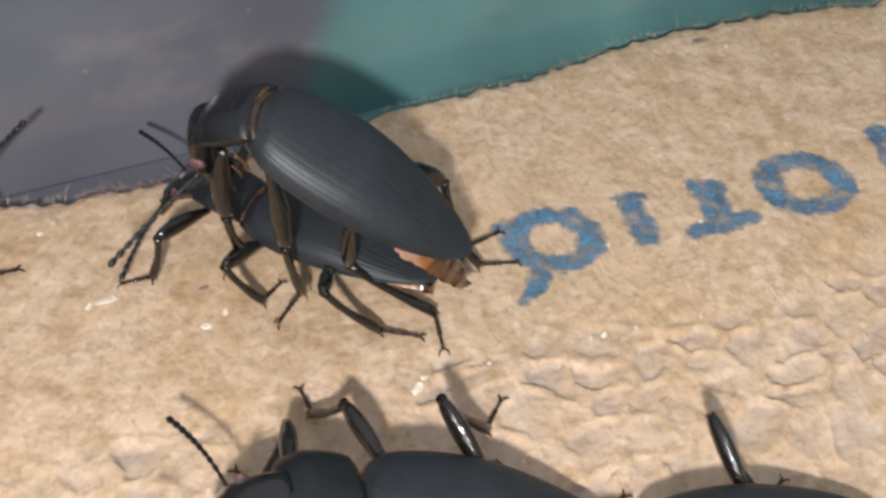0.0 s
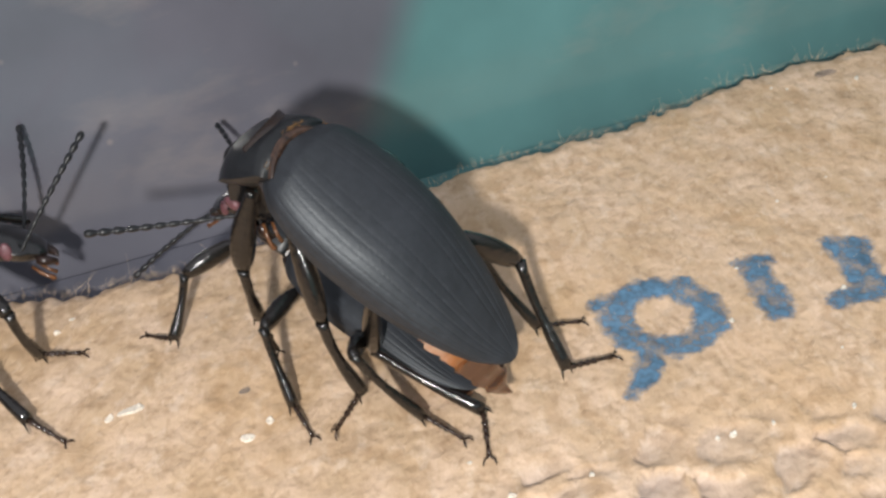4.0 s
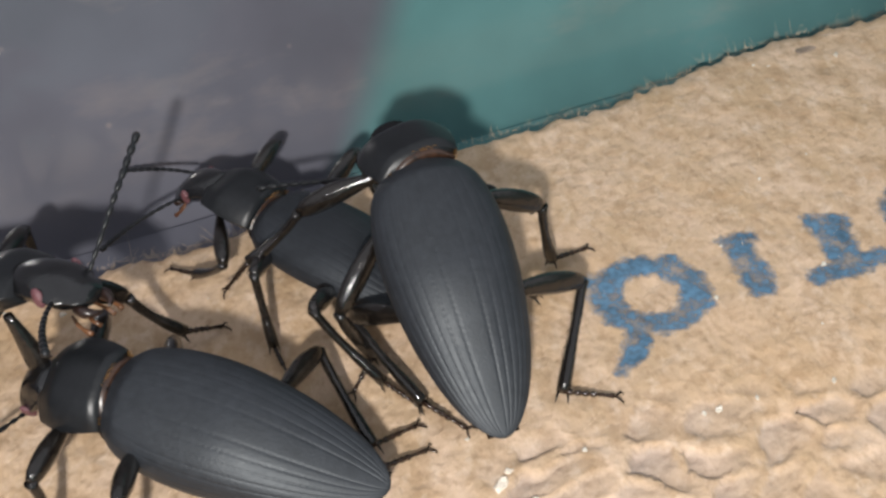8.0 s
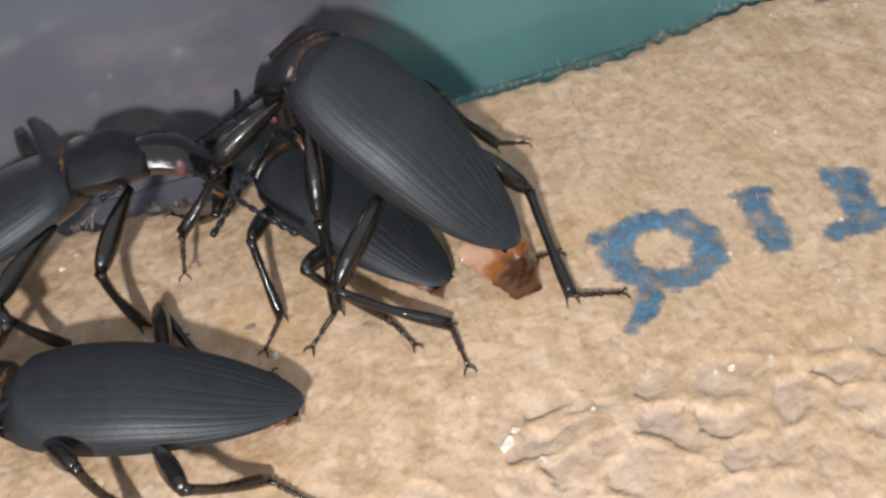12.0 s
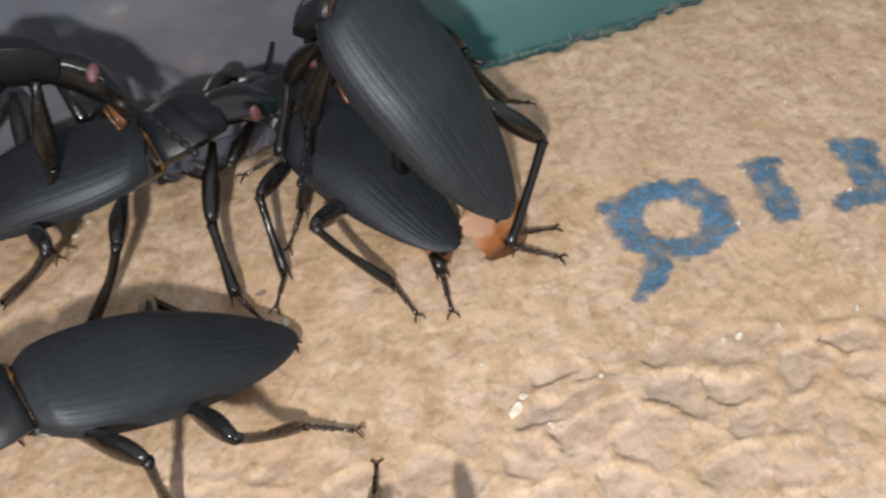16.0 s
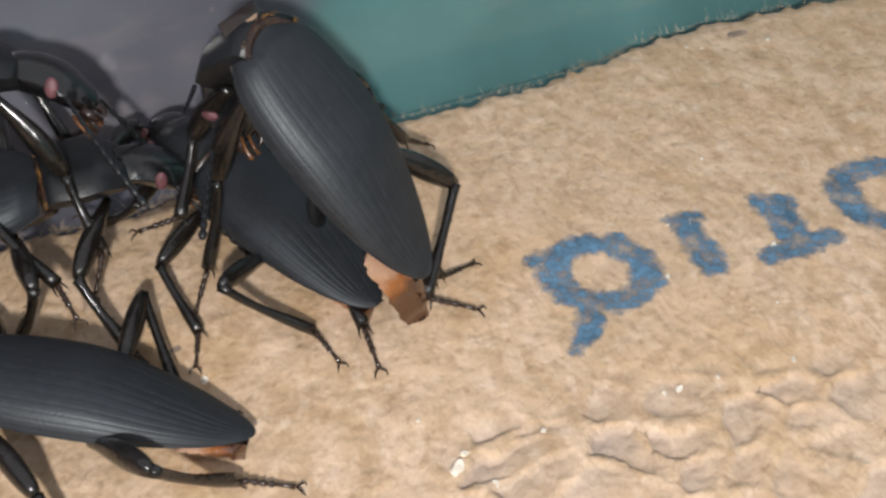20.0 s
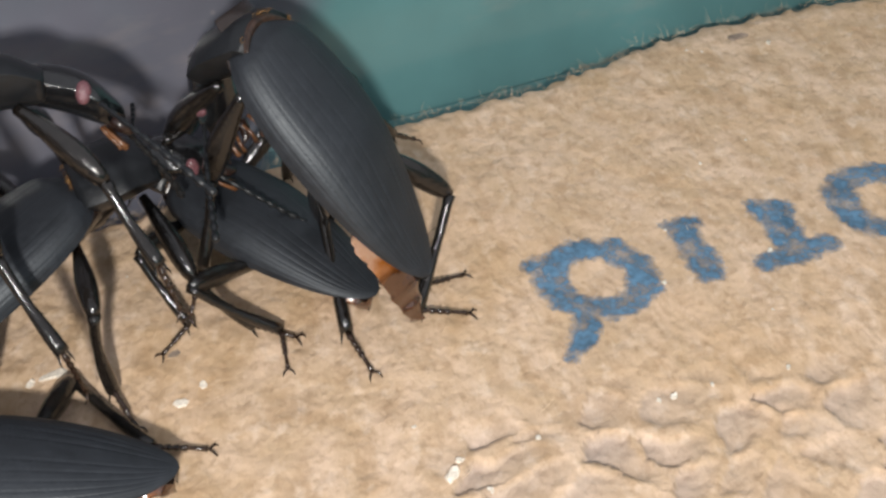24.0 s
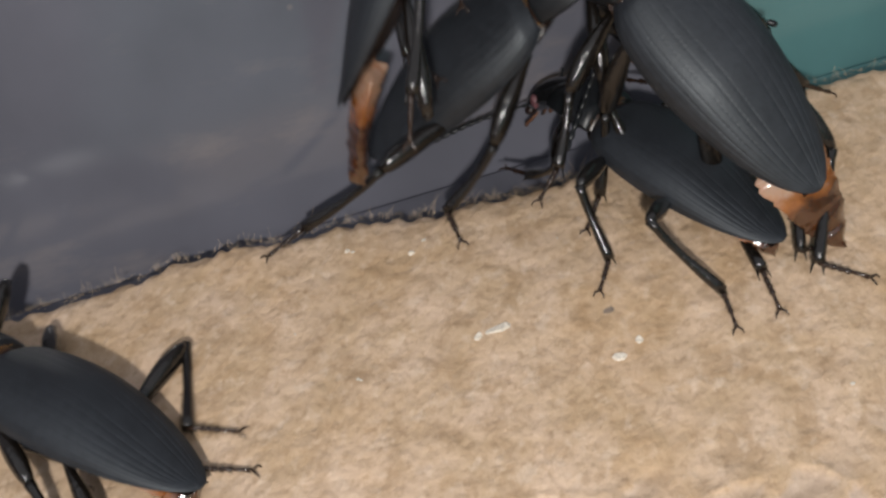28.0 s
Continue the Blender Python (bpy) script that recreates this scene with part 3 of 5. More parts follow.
def elytron_mesh(sign):
    nu, nv = 170, 118
    rings = []
    for i in range(nu + 1):
        u = 1 - (1 - i / nu) ** 1.15
        x, w = 6.0 - 19.5 * u, half_width(u)
        zt, zr = back_height(u), 3.1 - 0.2 * u
        if u > 0.72:
            zt = zr + (zt - zr) * max(0.0, 1 - ((u - 0.72) / 0.28) ** 2.4) ** 0.5
        row = []
        for j in range(nv + 1):
            v = j / nv
            a = radians(113 * v)
            line = 9 * min(v / 0.86, 1.0)
            groove = (0.5 + 0.5 * math.cos(2 * math.pi * line)) ** 5 * (1 if 0.03 < v < 0.88 else 0)
            pit_ = (0.5 + 0.5 * math.cos(2 * math.pi * (46 * u + 0.37 * round(line)))) ** 2
            groove *= (0.45 + 0.75 * pit_ * smoothstep(0.95, 0.6, u)) * smoothstep(0.0, 0.1, u) * (0.75 + 1.5 * smoothstep(0.45, 0.85, u))
            lip = 0.16 * math.exp(-(((v - 0.92) / 0.03) ** 2)) + 0.09 * math.exp(-(((v - 0.84) / 0.018) ** 2))
            k = 1 - 0.0062 * groove * min(1, w / 2)
            y = w * math.sin(a) ** 0.92 * k + lip * min(1, w / 2) * min(1.0, (1 - u) / 0.12)
            if v > 0.8:
                y -= w * 0.10 * (v - 0.8) / 0.2
            z = zr + (zt - zr) * (max(0.0, math.cos(a)) ** 0.85 if a < math.pi / 2 else -0.35 * math.sin(a - math.pi / 2)) * k - (0.01 + 0.012 * smoothstep(0.5, 0.9, u)) * groove * math.cos(min(a, 1.4))
            row.append((x - 0.5 * math.sin(a) * smoothstep(0.12, 0.0, u), sign * y, z))
        rings.append(row)
    v, f = loft(rings, caps=False, closed=False)
    if sign > 0:
        f = [tuple(reversed(q)) for q in f]
    return mesh_of("wing_case", v, f, SHELL)


def body_ring(x, w, zt, zb, n=28, edge=0.5, sharp=2.2):
    """A ring across the body: domed above and below an edge at a share of the height."""
    ze = zb + (zt - zb) * edge
    ring_ = []
    for k in range(n):
        a = 2 * math.pi * k / n
        c = math.cos(a)
        y = w * (abs(c) ** 0.8) * (1 if c >= 0 else -1)
        h = max(0.0, 1 - abs(y / max(w, 1e-6)) ** sharp)
        ring_.append((x, y, ze + (zt - ze) * h if math.sin(a) >= 0 else ze - (ze - zb) * h))
    return ring_


def abdomen_mesh():
    rings = []
    for i in range(34):
        u = i / 33
        x = 6.2 - 19.4 * u
        w = max(0.5, half_width(min(0.965, u)) * 0.9)
        seam = 0.1 * (abs(math.sin(u * math.pi * 5)) ** 0.3)
        rings.append(body_ring(x, w, min(4.0, back_height(u) - 0.7), 1.15 + 1.5 * u**3 - seam, edge=0.62))
    return mesh_of("abdomen", *loft(rings), BELLY)


def tip_mesh(long):
    """The soft end of the abdomen under and beyond the wing cases, in telescoped rings that bend down."""
    end, start = (-13.0 - 1.85 * long if long > 1 else -13.1), -8.0
    rings = []
    for i in range(45):
        u = i / 44
        x = start + (end - start) * u
        far = max(0.0, -11.0 - x) / 6.0
        w = 2.9 * smoothstep(0.0, 0.12, u) - 0.45 * smoothstep(-9.0, -12.0, x) - 0.85 * far - 0.6 * far**3
        fold = 0.26 * (1 - (u * 6) % 1) + 0.05 * math.sin(31 * u)
        w = (w + fold) * max(0.02, 1 - u**4) ** 0.5 * (1.0 if long > 1 else 0.62)
        top, low = 2.8 - 0.3 * far, 0.85 + 0.4 * far
        drop = 1.3 * far**1.6
        ring_ = body_ring(x, max(w, 0.1), top - drop + 0.4 * fold * far, min(low, top - 0.5) - drop - 0.4 * fold, n=26, edge=0.55, sharp=1.9)
        rings.append([(a, b * (1 + 0.09 * noise.noise((a * 1.3, b * 0.9, c * 1.1)) * min(1.0, 3 * far)), c + 0.32 * far * noise.noise((a * 1.1, b * 1.2, 4.0))) for a, b, c in ring_])
    return mesh_of("abdomen_tip", *loft(rings), SOFT_END)


def pronotum_mesh():
    rings = []
    for i in range(31):
        u = i / 30
        x = 6.0 + 5.5 * u
        w = 2.6 + 0.75 * math.sin(math.pi * min(1, 0.1 + u * 0.9)) ** 0.8 * (1 - 0.25 * smoothstep(0.55, 1.0, u))
        w *= 1 - 0.12 * smoothstep(0.93, 1, u)
        zt = 4.7 + 0.72 * math.sin(math.pi * (0.2 + 0.55 * u)) - 0.75 * smoothstep(0.6, 1.05, u) - 0.35 * smoothstep(0.08, 0, u)
        rings.append(body_ring(x, w, zt, 1.9 + 0.5 * u, n=48, edge=0.58, sharp=3.0))
    v, f = loft(rings)
    v = [(x - JOINT[0], y, z - JOINT[2]) for x, y, z in v]
    return mesh_of("pronotum", v, f, PLATE)


HEAD_RINGS = (
    (10.7, 1.8, 4.7, 2.3), (11.5, 1.8, 4.75, 2.2), (12.2, 1.9, 4.75, 2.1), (12.8, 2.0, 4.65, 2.0), (13.4, 2.1, 4.5, 1.85), (13.9, 2.1, 4.3, 1.7),
    (14.3, 2.2, 4.05, 1.6), (14.65, 2.1, 3.8, 1.5), (14.95, 1.75, 3.55, 1.45), (15.3, 1.6, 3.25, 1.4), (15.7, 1.4, 2.9, 1.4), (16, 1.1, 2.6, 1.5), (16.15, 0.7, 2.3, 1.6),
)


def head_mesh():
    """Neck, brow with a swollen rim before the eyes, and the short shield over the mouth."""
    rings = []
    for x, w, zt, zb in HEAD_RINGS:
        rings.append(body_ring(x - JOINT[0], w, zt - JOINT[2], zb - JOINT[2], n=26, edge=0.5, sharp=2.8))
    return mesh_of("head", *loft(rings), HEAD)


def antenna_mesh():
    """Eleven beads, growing rounder to the tip; along +x."""
    pts, rad, x = [], [], 0.0
    for k in range(11):
        l, r = (1.15 if k == 2 else 0.85 if k else 0.9), 0.165 + 0.012 * k
        for s, w in ((0.0, 0.45), (0.3, 0.85), (0.65, 1.0), (0.9, 0.75)):
            pts.append((x + l * s, 0.014 * (x + l * s) ** 2, -0.008 * (x + l * s) ** 2))
            rad.append(r * w)
        x += l
    pts.append((x, 0.014 * x * x, -0.008 * x * x))
    rad.append(0.08)
    return mesh_of("antenna", *tube(pts, rad, 9), PLATE)


def femur_mesh(length):
    n = 13
    pts = [(length * i / (n - 1), 0, 0.25 * math.sin(math.pi * i / (n - 1))) for i in range(n)]
    rad = [0.38 + 0.5 * math.sin(math.pi * min(1, (i / (n - 1)) * 0.93) ** 1.35) for i in range(n)]
    rad[-1] = 0.42
    return mesh_of("femur", *tube(pts, rad, 12, 0.8), LIMB)


def tibia_mesh(length):
    n = 11
    pts = [(length * i / (n - 1), 0, -0.35 * math.sin(math.pi * i / (n - 1)) * (1 - 0.5 * i / n)) for i in range(n)]
    rad = [0.33 + 0.03 * math.sin(i) + 0.17 * (i / (n - 1)) ** 2 for i in range(n)]
    rad[0] = 0.45
    spurs = [tube([(length * 0.97, s * 0.25, -0.1), (length + 0.45, s * 0.42, -0.25), (length + 0.8, s * 0.45, -0.3)], [0.1, 0.07, 0.015], 6) for s in (1, -1)]
    hairs = [tube([(length * q, s * 0.3, 0), (length * q + 0.25, s * 0.5, 0.05)], [0.035, 0.008], 4) for q in (0.3, 0.45, 0.6, 0.72, 0.84) for s in (1, -1)]
    return mesh_of("tibia", *joined(tube(pts, rad, 10), *spurs, *hairs), LIMB)


def tarsus_mesh(length):
    """Four short joints, a long one and two hooked claws; along +x."""
    pts, rad, x = [], [], 0.0
    for l in (0.19, 0.15, 0.14, 0.14, 0.38):
        d = l * length
        for s, w in ((0.0, 0.13), (0.55, 0.21 if l < 0.3 else 0.14), (0.9, 0.23 if l < 0.3 else 0.2)):
            pts.append((x + d * s, 0, 0.02 * math.sin(9 * (x + s))))
            rad.append(w)
        x += d
    claws = [(x + 0.55, 0.4, -0.3), (x + 0.5, 0.44, -0.1), (x + 0.28, 0.34, 0.06), (x - 0.05, 0.0, 0.0), (x + 0.28, -0.34, 0.06), (x + 0.5, -0.44, -0.1), (x + 0.55, -0.4, -0.3)]
    return mesh_of("tarsus", *joined(tube(pts, rad, 8), tube(claws, [0.012, 0.055, 0.085, 0.1, 0.085, 0.055, 0.012], 6)), FOOT)


# coxa, lengths of femur, tibia and tarsus, and where the foot rests
LEGS = {
    "front": ((9.9, 1.8, 2.2), 6.7, 5.5, 3.0, (17.5, 9.5)),
    "middle": ((3.2, 2.7, 2.0), 7.3, 6.6, 3.3, (2.5, 13.0)),
    "hind": ((-4.0, 2.9, 2.0), 8.0, 8.3, 3.7, (-14.0, 11.0)),
}
HEEL = 0.6
MADE = {}


def made(key, builder, *args):
    """Meshes are shared between the beetles."""
    if key not in MADE:
        MADE[key] = builder(*args)
    return MADE[key]


def mandible_mesh(sign):
    pts = [(15.4, sign * 1.0, 1.75), (16.0, sign * 1.1, 1.4), (16.45, sign * 0.8, 1.15), (16.65, sign * 0.3, 1.0)]
    v, f = tube([(x - JOINT[0], y, z - JOINT[2]) for x, y, z in pts], [0.42, 0.38, 0.27, 0.06], 8)
    return mesh_of("mandible", v, f, JAW)


def palp_mesh(sign):
    """Two feelers of the mouth, the outer one longer with a broad end."""
    outer = [(14.9, sign * 1.2, 1.3), (15.4, sign * 1.5, 0.8), (15.85, sign * 1.6, 0.45), (16.15, sign * 1.55, 0.2), (16.25, sign * 1.5, 0.05)]
    inner = [(15.3, sign * 0.5, 1.2), (15.9, sign * 0.75, 0.6), (16.4, sign * 0.7, 0.2)]
    pieces = [tube([(x - JOINT[0], y, z - JOINT[2]) for x, y, z in pts], radii, 8) for pts, radii in ((outer, [0.1, 0.13, 0.14, 0.22, 0.15]), (inner, [0.1, 0.13, 0.15]))]
    return mesh_of("palp", *joined(*pieces), PALP)


def eye_mesh(sign):
    return mesh_of("eye", *ball((13.65 - JOINT[0], sign * 1.92, 3.15 - JOINT[2]), (0.45, 0.3, 0.72), 10, 14), EYE)


def thorax_mesh():
    rings = [body_ring(x, w, zt, zb, n=24) for x, w, zt, zb in ((4.2, 2.5, 4.0, 1.9), (5.2, 2.4, 4.2, 1.8), (6.0, 2.2, 4.1, 1.9), (6.8, 2.0, 3.9, 2.1), (7.8, 1.9, 3.7, 2.4))]
    return mesh_of("thorax", *loft(rings), BELLY)


def joint_skin_mesh():
    """A pale saddle of skin over the waist."""
    rows = []
    for i in range(9):
        u = i / 8
        x = 5.5 + 1.5 * u
        rows.append([(x, 1.75 * math.sin(radians(a)) * (1 - 0.15 * u), 2.6 + (1.45 - 0.15 * u + 0.08 * math.sin(9 * u)) * math.cos(radians(a))) for a in range(-66, 67, 12)])
    top, low = loft(rows, caps=False, closed=False), loft([[(x, y * 0.94, z - 0.12) for x, y, z in row] for row in rows], caps=False, closed=False)
    return mesh_of("joint_skin", *joined(top, low), CREAM)


def collar_mesh():
    rings = [body_ring(x - JOINT[0], w, zt - JOINT[2], zb - JOINT[2], n=40) for x, w, zt, zb in ((5.85, 2.3, 4.1, 2.3), (5.72, 2.45, 4.4, 2.1), (5.8, 2.55, 4.65, 1.95), (6.08, 2.64, 4.8, 1.85))]
    return mesh_of("collar", *loft(rings, caps=False), RIM)


def fringe_mesh():
    """Sparse tufts of short golden bristles round the rear edge of the pronotum."""
    rng = np.random.default_rng(8)
    hairs = []
    for y, z in ((p[1], p[2]) for p in body_ring(0.0, 2.62, 4.78, 1.95, n=110, edge=0.58, sharp=3.0)):
        base = Vector((6.05, y, z)) - Vector(JOINT)
        out = Vector((0, y, (z - 3.2) * 1.3)).normalized()
        tuft = noise.noise((0.8 * y, 0.8 * z, 2.0)) + 0.25 * (z < 3.4)
        for _ in range(3 if tuft > 0.35 else 1 if tuft > 0.1 else 0):
            tip_ = base + out * rng.uniform(0.02, 0.2) + Vector((-rng.uniform(0.12, 0.42), rng.normal(0, 0.12), rng.normal(0, 0.12)))
            hairs.append(tube([base, base.lerp(tip_, 0.6) + out * 0.05, tip_], [0.022, 0.018, 0.006], 4))
    return mesh_of("bristles", *joined(*hairs), BRISTLE)


def beetle(size, tip, nod, label):
    root = new("beetle")
    root.empty_display_size = 0.005
    root.scale = (size, size, size)
    tagged(root, label, "beetle", "beetles on the board")
    part("wing_case", made("left case", elytron_mesh, 1), root)
    part("wing_case", made("right case", elytron_mesh, -1), root)
    part("abdomen", made("abdomen", abdomen_mesh), root, label="dark brown glossy underside")
    soft_end = part("abdomen_tip", made(("tip", tip), tip_mesh, tip), root, label="amber translucent end of the abdomen")
    waist = part("thorax", made("thorax", thorax_mesh), root, label="dark brown waist between wing cases and pronotum")
    part("joint_skin", made("joint skin", joint_skin_mesh), waist, label="pale cream joint skin")
    fore = part("pronotum", made("pronotum", pronotum_mesh), root, JOINT, "satin black shield behind the head")
    part("collar", made("collar", collar_mesh), fore, label="thin reddish brown joint skin")
    part("bristles", made("bristles", fringe_mesh), fore, label="sparse tufts of short golden bristles")
    mouth = [part("head", made("head", head_mesh), fore)]
    limbs = {"tip": soft_end, "nod": nodded(nod)}
    for s, side in ((1, "left"), (-1, "right")):
        mouth.append(part("eye", made(("eye", s), eye_mesh, s), fore, label="dusky pink eye"))
        mouth.append(part("mandible", made(("mandible", s), mandible_mesh, s), fore, label="reddish brown jaw"))
        mouth.append(part("palp", made(("palp", s), palp_mesh, s), fore, label="dark amber mouth feelers"))
        limbs[side, "antenna"] = part("antenna", made("antenna", antenna_mesh), fore)
        for kind, (coxa, a, b, c, _) in LEGS.items():
            femur = part("leg", made(("femur", kind), femur_mesh, a), root)
            tibia = part("tibia", made(("tibia", kind), tibia_mesh, b), femur)
            tarsus = part("tarsus", made(("tarsus", kind), tarsus_mesh, c), femur)
            limbs[side, kind] = (femur, tibia, tarsus)
    for piece in mouth:
        piece.matrix_local = limbs["nod"]
    return root, fore, limbs


edge_fibres()
crumbs()


# ---- how they move ----
# seconds, place in millimetres, heading, rise and roll in degrees, droop and turn of the fore part
UNDER = [
    (0, -22.04, -2.09, 1.48, 152.3, 2.4, 4.5, -4.6, 1.4),
    (1, -22.9, -0.63, 1.38, 149.4, 9.5, 7.2, 1.2, 10.3),
    (2, -22.83, 0.4, 1.16, 141.1, 7.7, 9.2, 18.5, 14.5),
    (3, -23.61, 0.68, 1.29, 139.3, 9.5, 10, 9.2, 3.7),
    (4, -23.32, 0.94, 1.46, 135.5, 11.7, 10, -3.5, 4.8),
    (4.5, -23.31, 1.05, 1.39, 134.3, 10.6, 8.4, -6.9, 2.5),
    (6.5, -24.36, 2.86, 0.92, 138.8, 4.4, 4.5, -1, -5.4),
    (7, -25.07, 3.74, 0.94, 140.6, 4.9, 3.6, 1.7, -2.5),
    (8, -25.26, 4.15, 0.96, 143.1, 5.5, 0.9, -3.4, 5.1),
    (9, -25.17, 3.81, 1.2, 147.7, 7.2, -1.5, -7.5, -2.9),
    (10, -23.84, 3.68, 0.71, 146.8, 1, 2.7, 4.2, -11.7),
    (11, -25.26, 3.61, 0.82, 140.2, 6.5, 4.7, 5.6, -1.2),
    (13.5, -25.42, 4.5, 0.94, 135.7, 8.8, 3.3, 8, 0),
    (14, -25.3, 4.48, 0.94, 135.7, 8.8, 3.3, 8, 0),
    (15, -24.93, 4.83, 0.97, 132.7, 8.9, 4.1, 8, 0),
    (16, -24.88, 4.93, 0.96, 133.5, 8.9, 4, 8, 0),
    (19, -25.56, 4.12, 0.94, 136, 8.9, 3.3, 8, 0),
    (20, -24.78, 5.19, 1, 129.3, 9.3, 5.3, 8, 0),
    (21, -25.42, 4.81, 0.96, 135.5, 8.9, 3.8, 8, 0),
    (21.5, -25.39, 4.92, 0.96, 135.5, 8.9, 3.8, 8, 0),
    (24, -26.03, 4.8, 0.97, 141.4, 7.7, 2.5, 8, 0),
    (25, -26.06, 4.89, 0.96, 139.7, 8.1, 2.7, 8, 0),
    (26, -25.11, 5.84, 0.99, 132.1, 9.2, 5.1, 8, 0),
    (27, -25.98, 5.65, 0.97, 143, 7.6, 2.4, 8, 0),
    (28, -26.56, 7.1, 0.97, 135.4, 9, 4.5, 8, 0),
]
RIDER = [
    (0, -21.35, -6.34, 12.08, 169.3, 34.3, -9.5, 58.3, -4.4),
    (1, -22.06, -5.42, 12.06, 164.1, 34.3, -6, 58, -0.8),
    (2, -22.3, -4.53, 12.1, 159.3, 38, -4.9, 63.5, 2.4),
    (3, -23.31, -4.36, 12.22, 155.9, 38.1, -9.3, 71.8, -7.8),
    (4, -22.52, -3.58, 11.63, 155.6, 40.9, -11.7, 69.4, -6.2),
    (4.5, -22.26, -3.1, 11.34, 153.8, 41.9, -12.4, 68.3, -6.3),
    (6.5, -20.89, -2.58, 9.26, 122.9, 22.5, -2.8, 46.8, 16.5),
    (7, -19.38, -3.99, 9.99, 117.9, 23.5, 3.6, 50.1, 20.2),
    (8, -17.13, -2.31, 6.77, 106.7, 30, -1.8, 42, 10.8),
    (9, -17.58, -3.53, 7.15, 108, 33.3, 5.1, 47.5, 8),
    (10, -18.55, -2.98, 7.94, 126.3, 30.7, -7.6, 45, 11.5),
    (11, -21.71, 3.38, 6.83, 146.6, 25.5, -1.2, 56.8, -3.5),
    (13.5, -23.34, 5.28, 9.69, 151.3, 46.1, -13.4, 92.3, -5),
    (14, -22.64, 5.56, 9.69, 147.2, 48.3, -12.9, 92.3, -5),
    (15, -22.48, 4.46, 9.69, 147.1, 48.4, -2.5, 88.7, -3.4),
    (16, -21.79, 4.9, 9.4, 142.9, 46.6, -5.1, 88.3, -3.5),
    (19, -22.78, 3.12, 10.36, 149.4, 49.2, -5.8, 85.6, -2.2),
    (20, -22.83, 2.96, 10.36, 145.3, 48.5, 1.3, 89.7, -4),
    (21, -22.68, 2.98, 10.45, 145.9, 49.4, 3.9, 85.9, -2.4),
    (21.5, -22.71, 3.03, 10.49, 145.7, 49.3, 3.9, 85.9, -2.4),
    (23.5, -22.86, 1.65, 11.68, 144.9, 46.5, 7.7, 84.1, -1.9),
    (24, -22.93, 2.29, 11.28, 143.9, 46.3, 8.3, 84.1, -1.9),
    (25, -22.84, 2.63, 11.44, 145.7, 50.6, 5, 85.5, -2.2),
    (26, -22.98, 2.06, 11.77, 144.6, 49.8, 8.2, 84.5, -2.5),
    (26.5, -22.97, 1.92, 12, 143.8, 49.7, 8.5, 84.5, -2.5),
    (27, -22.17, 5.65, 10.98, 132.8, 43.9, -1.5, 70, -5),
    (28, -24.3, 8.36, 9.93, 139.5, 38.7, -18.5, 70, -5),
]
WALKER = [
    (0, -60, 3, 1, 15, 4, -5, 15, 0),
    (1, -57.16, 2.76, 1.02, 14.7, 4.3, -5, 15.3, -0.6),
    (2, -60.3, 5.76, 1.1, 17.3, 5.2, -5.1, 11.6, 1.3),
    (3, -58.3, 4.66, 1.08, 16.9, 4.9, -5.1, 12.3, 1.1),
    (4, -54.89, 0.15, 1.72, 28, 9.3, -16.7, 6.1, -10.9),
    (4.5, -53.46, -2.05, 2.05, 33.8, 11.8, -22.6, 2.8, -16.8),
    (6.5, -54.69, 0.66, 2.23, 3.8, 7, -22.5, 23.2, -0.4),
    (7, -51.16, -3.02, 2.93, 1.1, 18, -22.4, 2, 11.4),
    (8, -47.49, -4.83, 4.45, -12, 21.8, -14.7, -0.5, -8.8),
    (9, -45.72, -4.53, 4.78, 33.1, 20.1, -24.6, 35.4, -3.4),
    (10, -43.15, -0.94, 4.26, 22.6, 24.2, -27.3, 22.6, 13.5),
    (11, -44.19, 1.03, 3.09, 21.1, 18.2, -19.8, 19.8, 5),
    (13.5, -41.69, -0.96, 4.36, 28.7, 19.6, 3.9, 21.3, -24.6),
    (14, -40.75, -2.49, 4.71, 33.9, 21.1, -2.7, 22.9, -18.5),
    (15, -42.71, 0.49, 3.25, 23.5, 17.5, 5.1, -2, -20.4),
    (16, -40.99, 3.16, 1.89, 13.3, 10.1, 0.1, 3.4, 17),
    (17, -41.14, -0.34, 3.97, 26.1, 3.1, -9.7, -4.2, -5.2),
    (18, -39.95, -2.22, 4.99, 23.3, 14.1, -10.9, 1.4, -19.9),
    (19, -41.87, 4.45, 1.2, 8.5, 7, -7, -1.5, -6.4),
    (20, -41.55, 3.75, 2.41, 9.1, 10.1, 0.7, 11.3, 6.7),
    (23.5, -37.63, -0.96, 3.08, 36.6, 14.2, -16.6, 1.7, -3.5),
    (24, -37.22, -0.74, 3.12, 40.7, 19.8, -11.8, 14.5, -17.4),
    (25, -37.21, 1, 2.02, 47.4, 14.5, -12.7, 4.6, -37.7),
    (26, -35.16, -2.8, 6.08, 16, 35.3, 0.4, -0.2, -20.5),
    (26.5, -35.7, -0.22, 2.17, 12.5, 28.8, -9.1, -0.2, -9.9),
    (27, -39.79, -2.3, 5.27, 39.9, 9, 5.9, 0.3, -1.4),
    (27.5, -31.6, 3.47, 3.69, 7.7, 47.6, -13.5, 8.4, -0.9),
    (28, -35.99, 13.28, 7.01, 4.6, 39.1, 20.8, 8.6, -0.3),
]
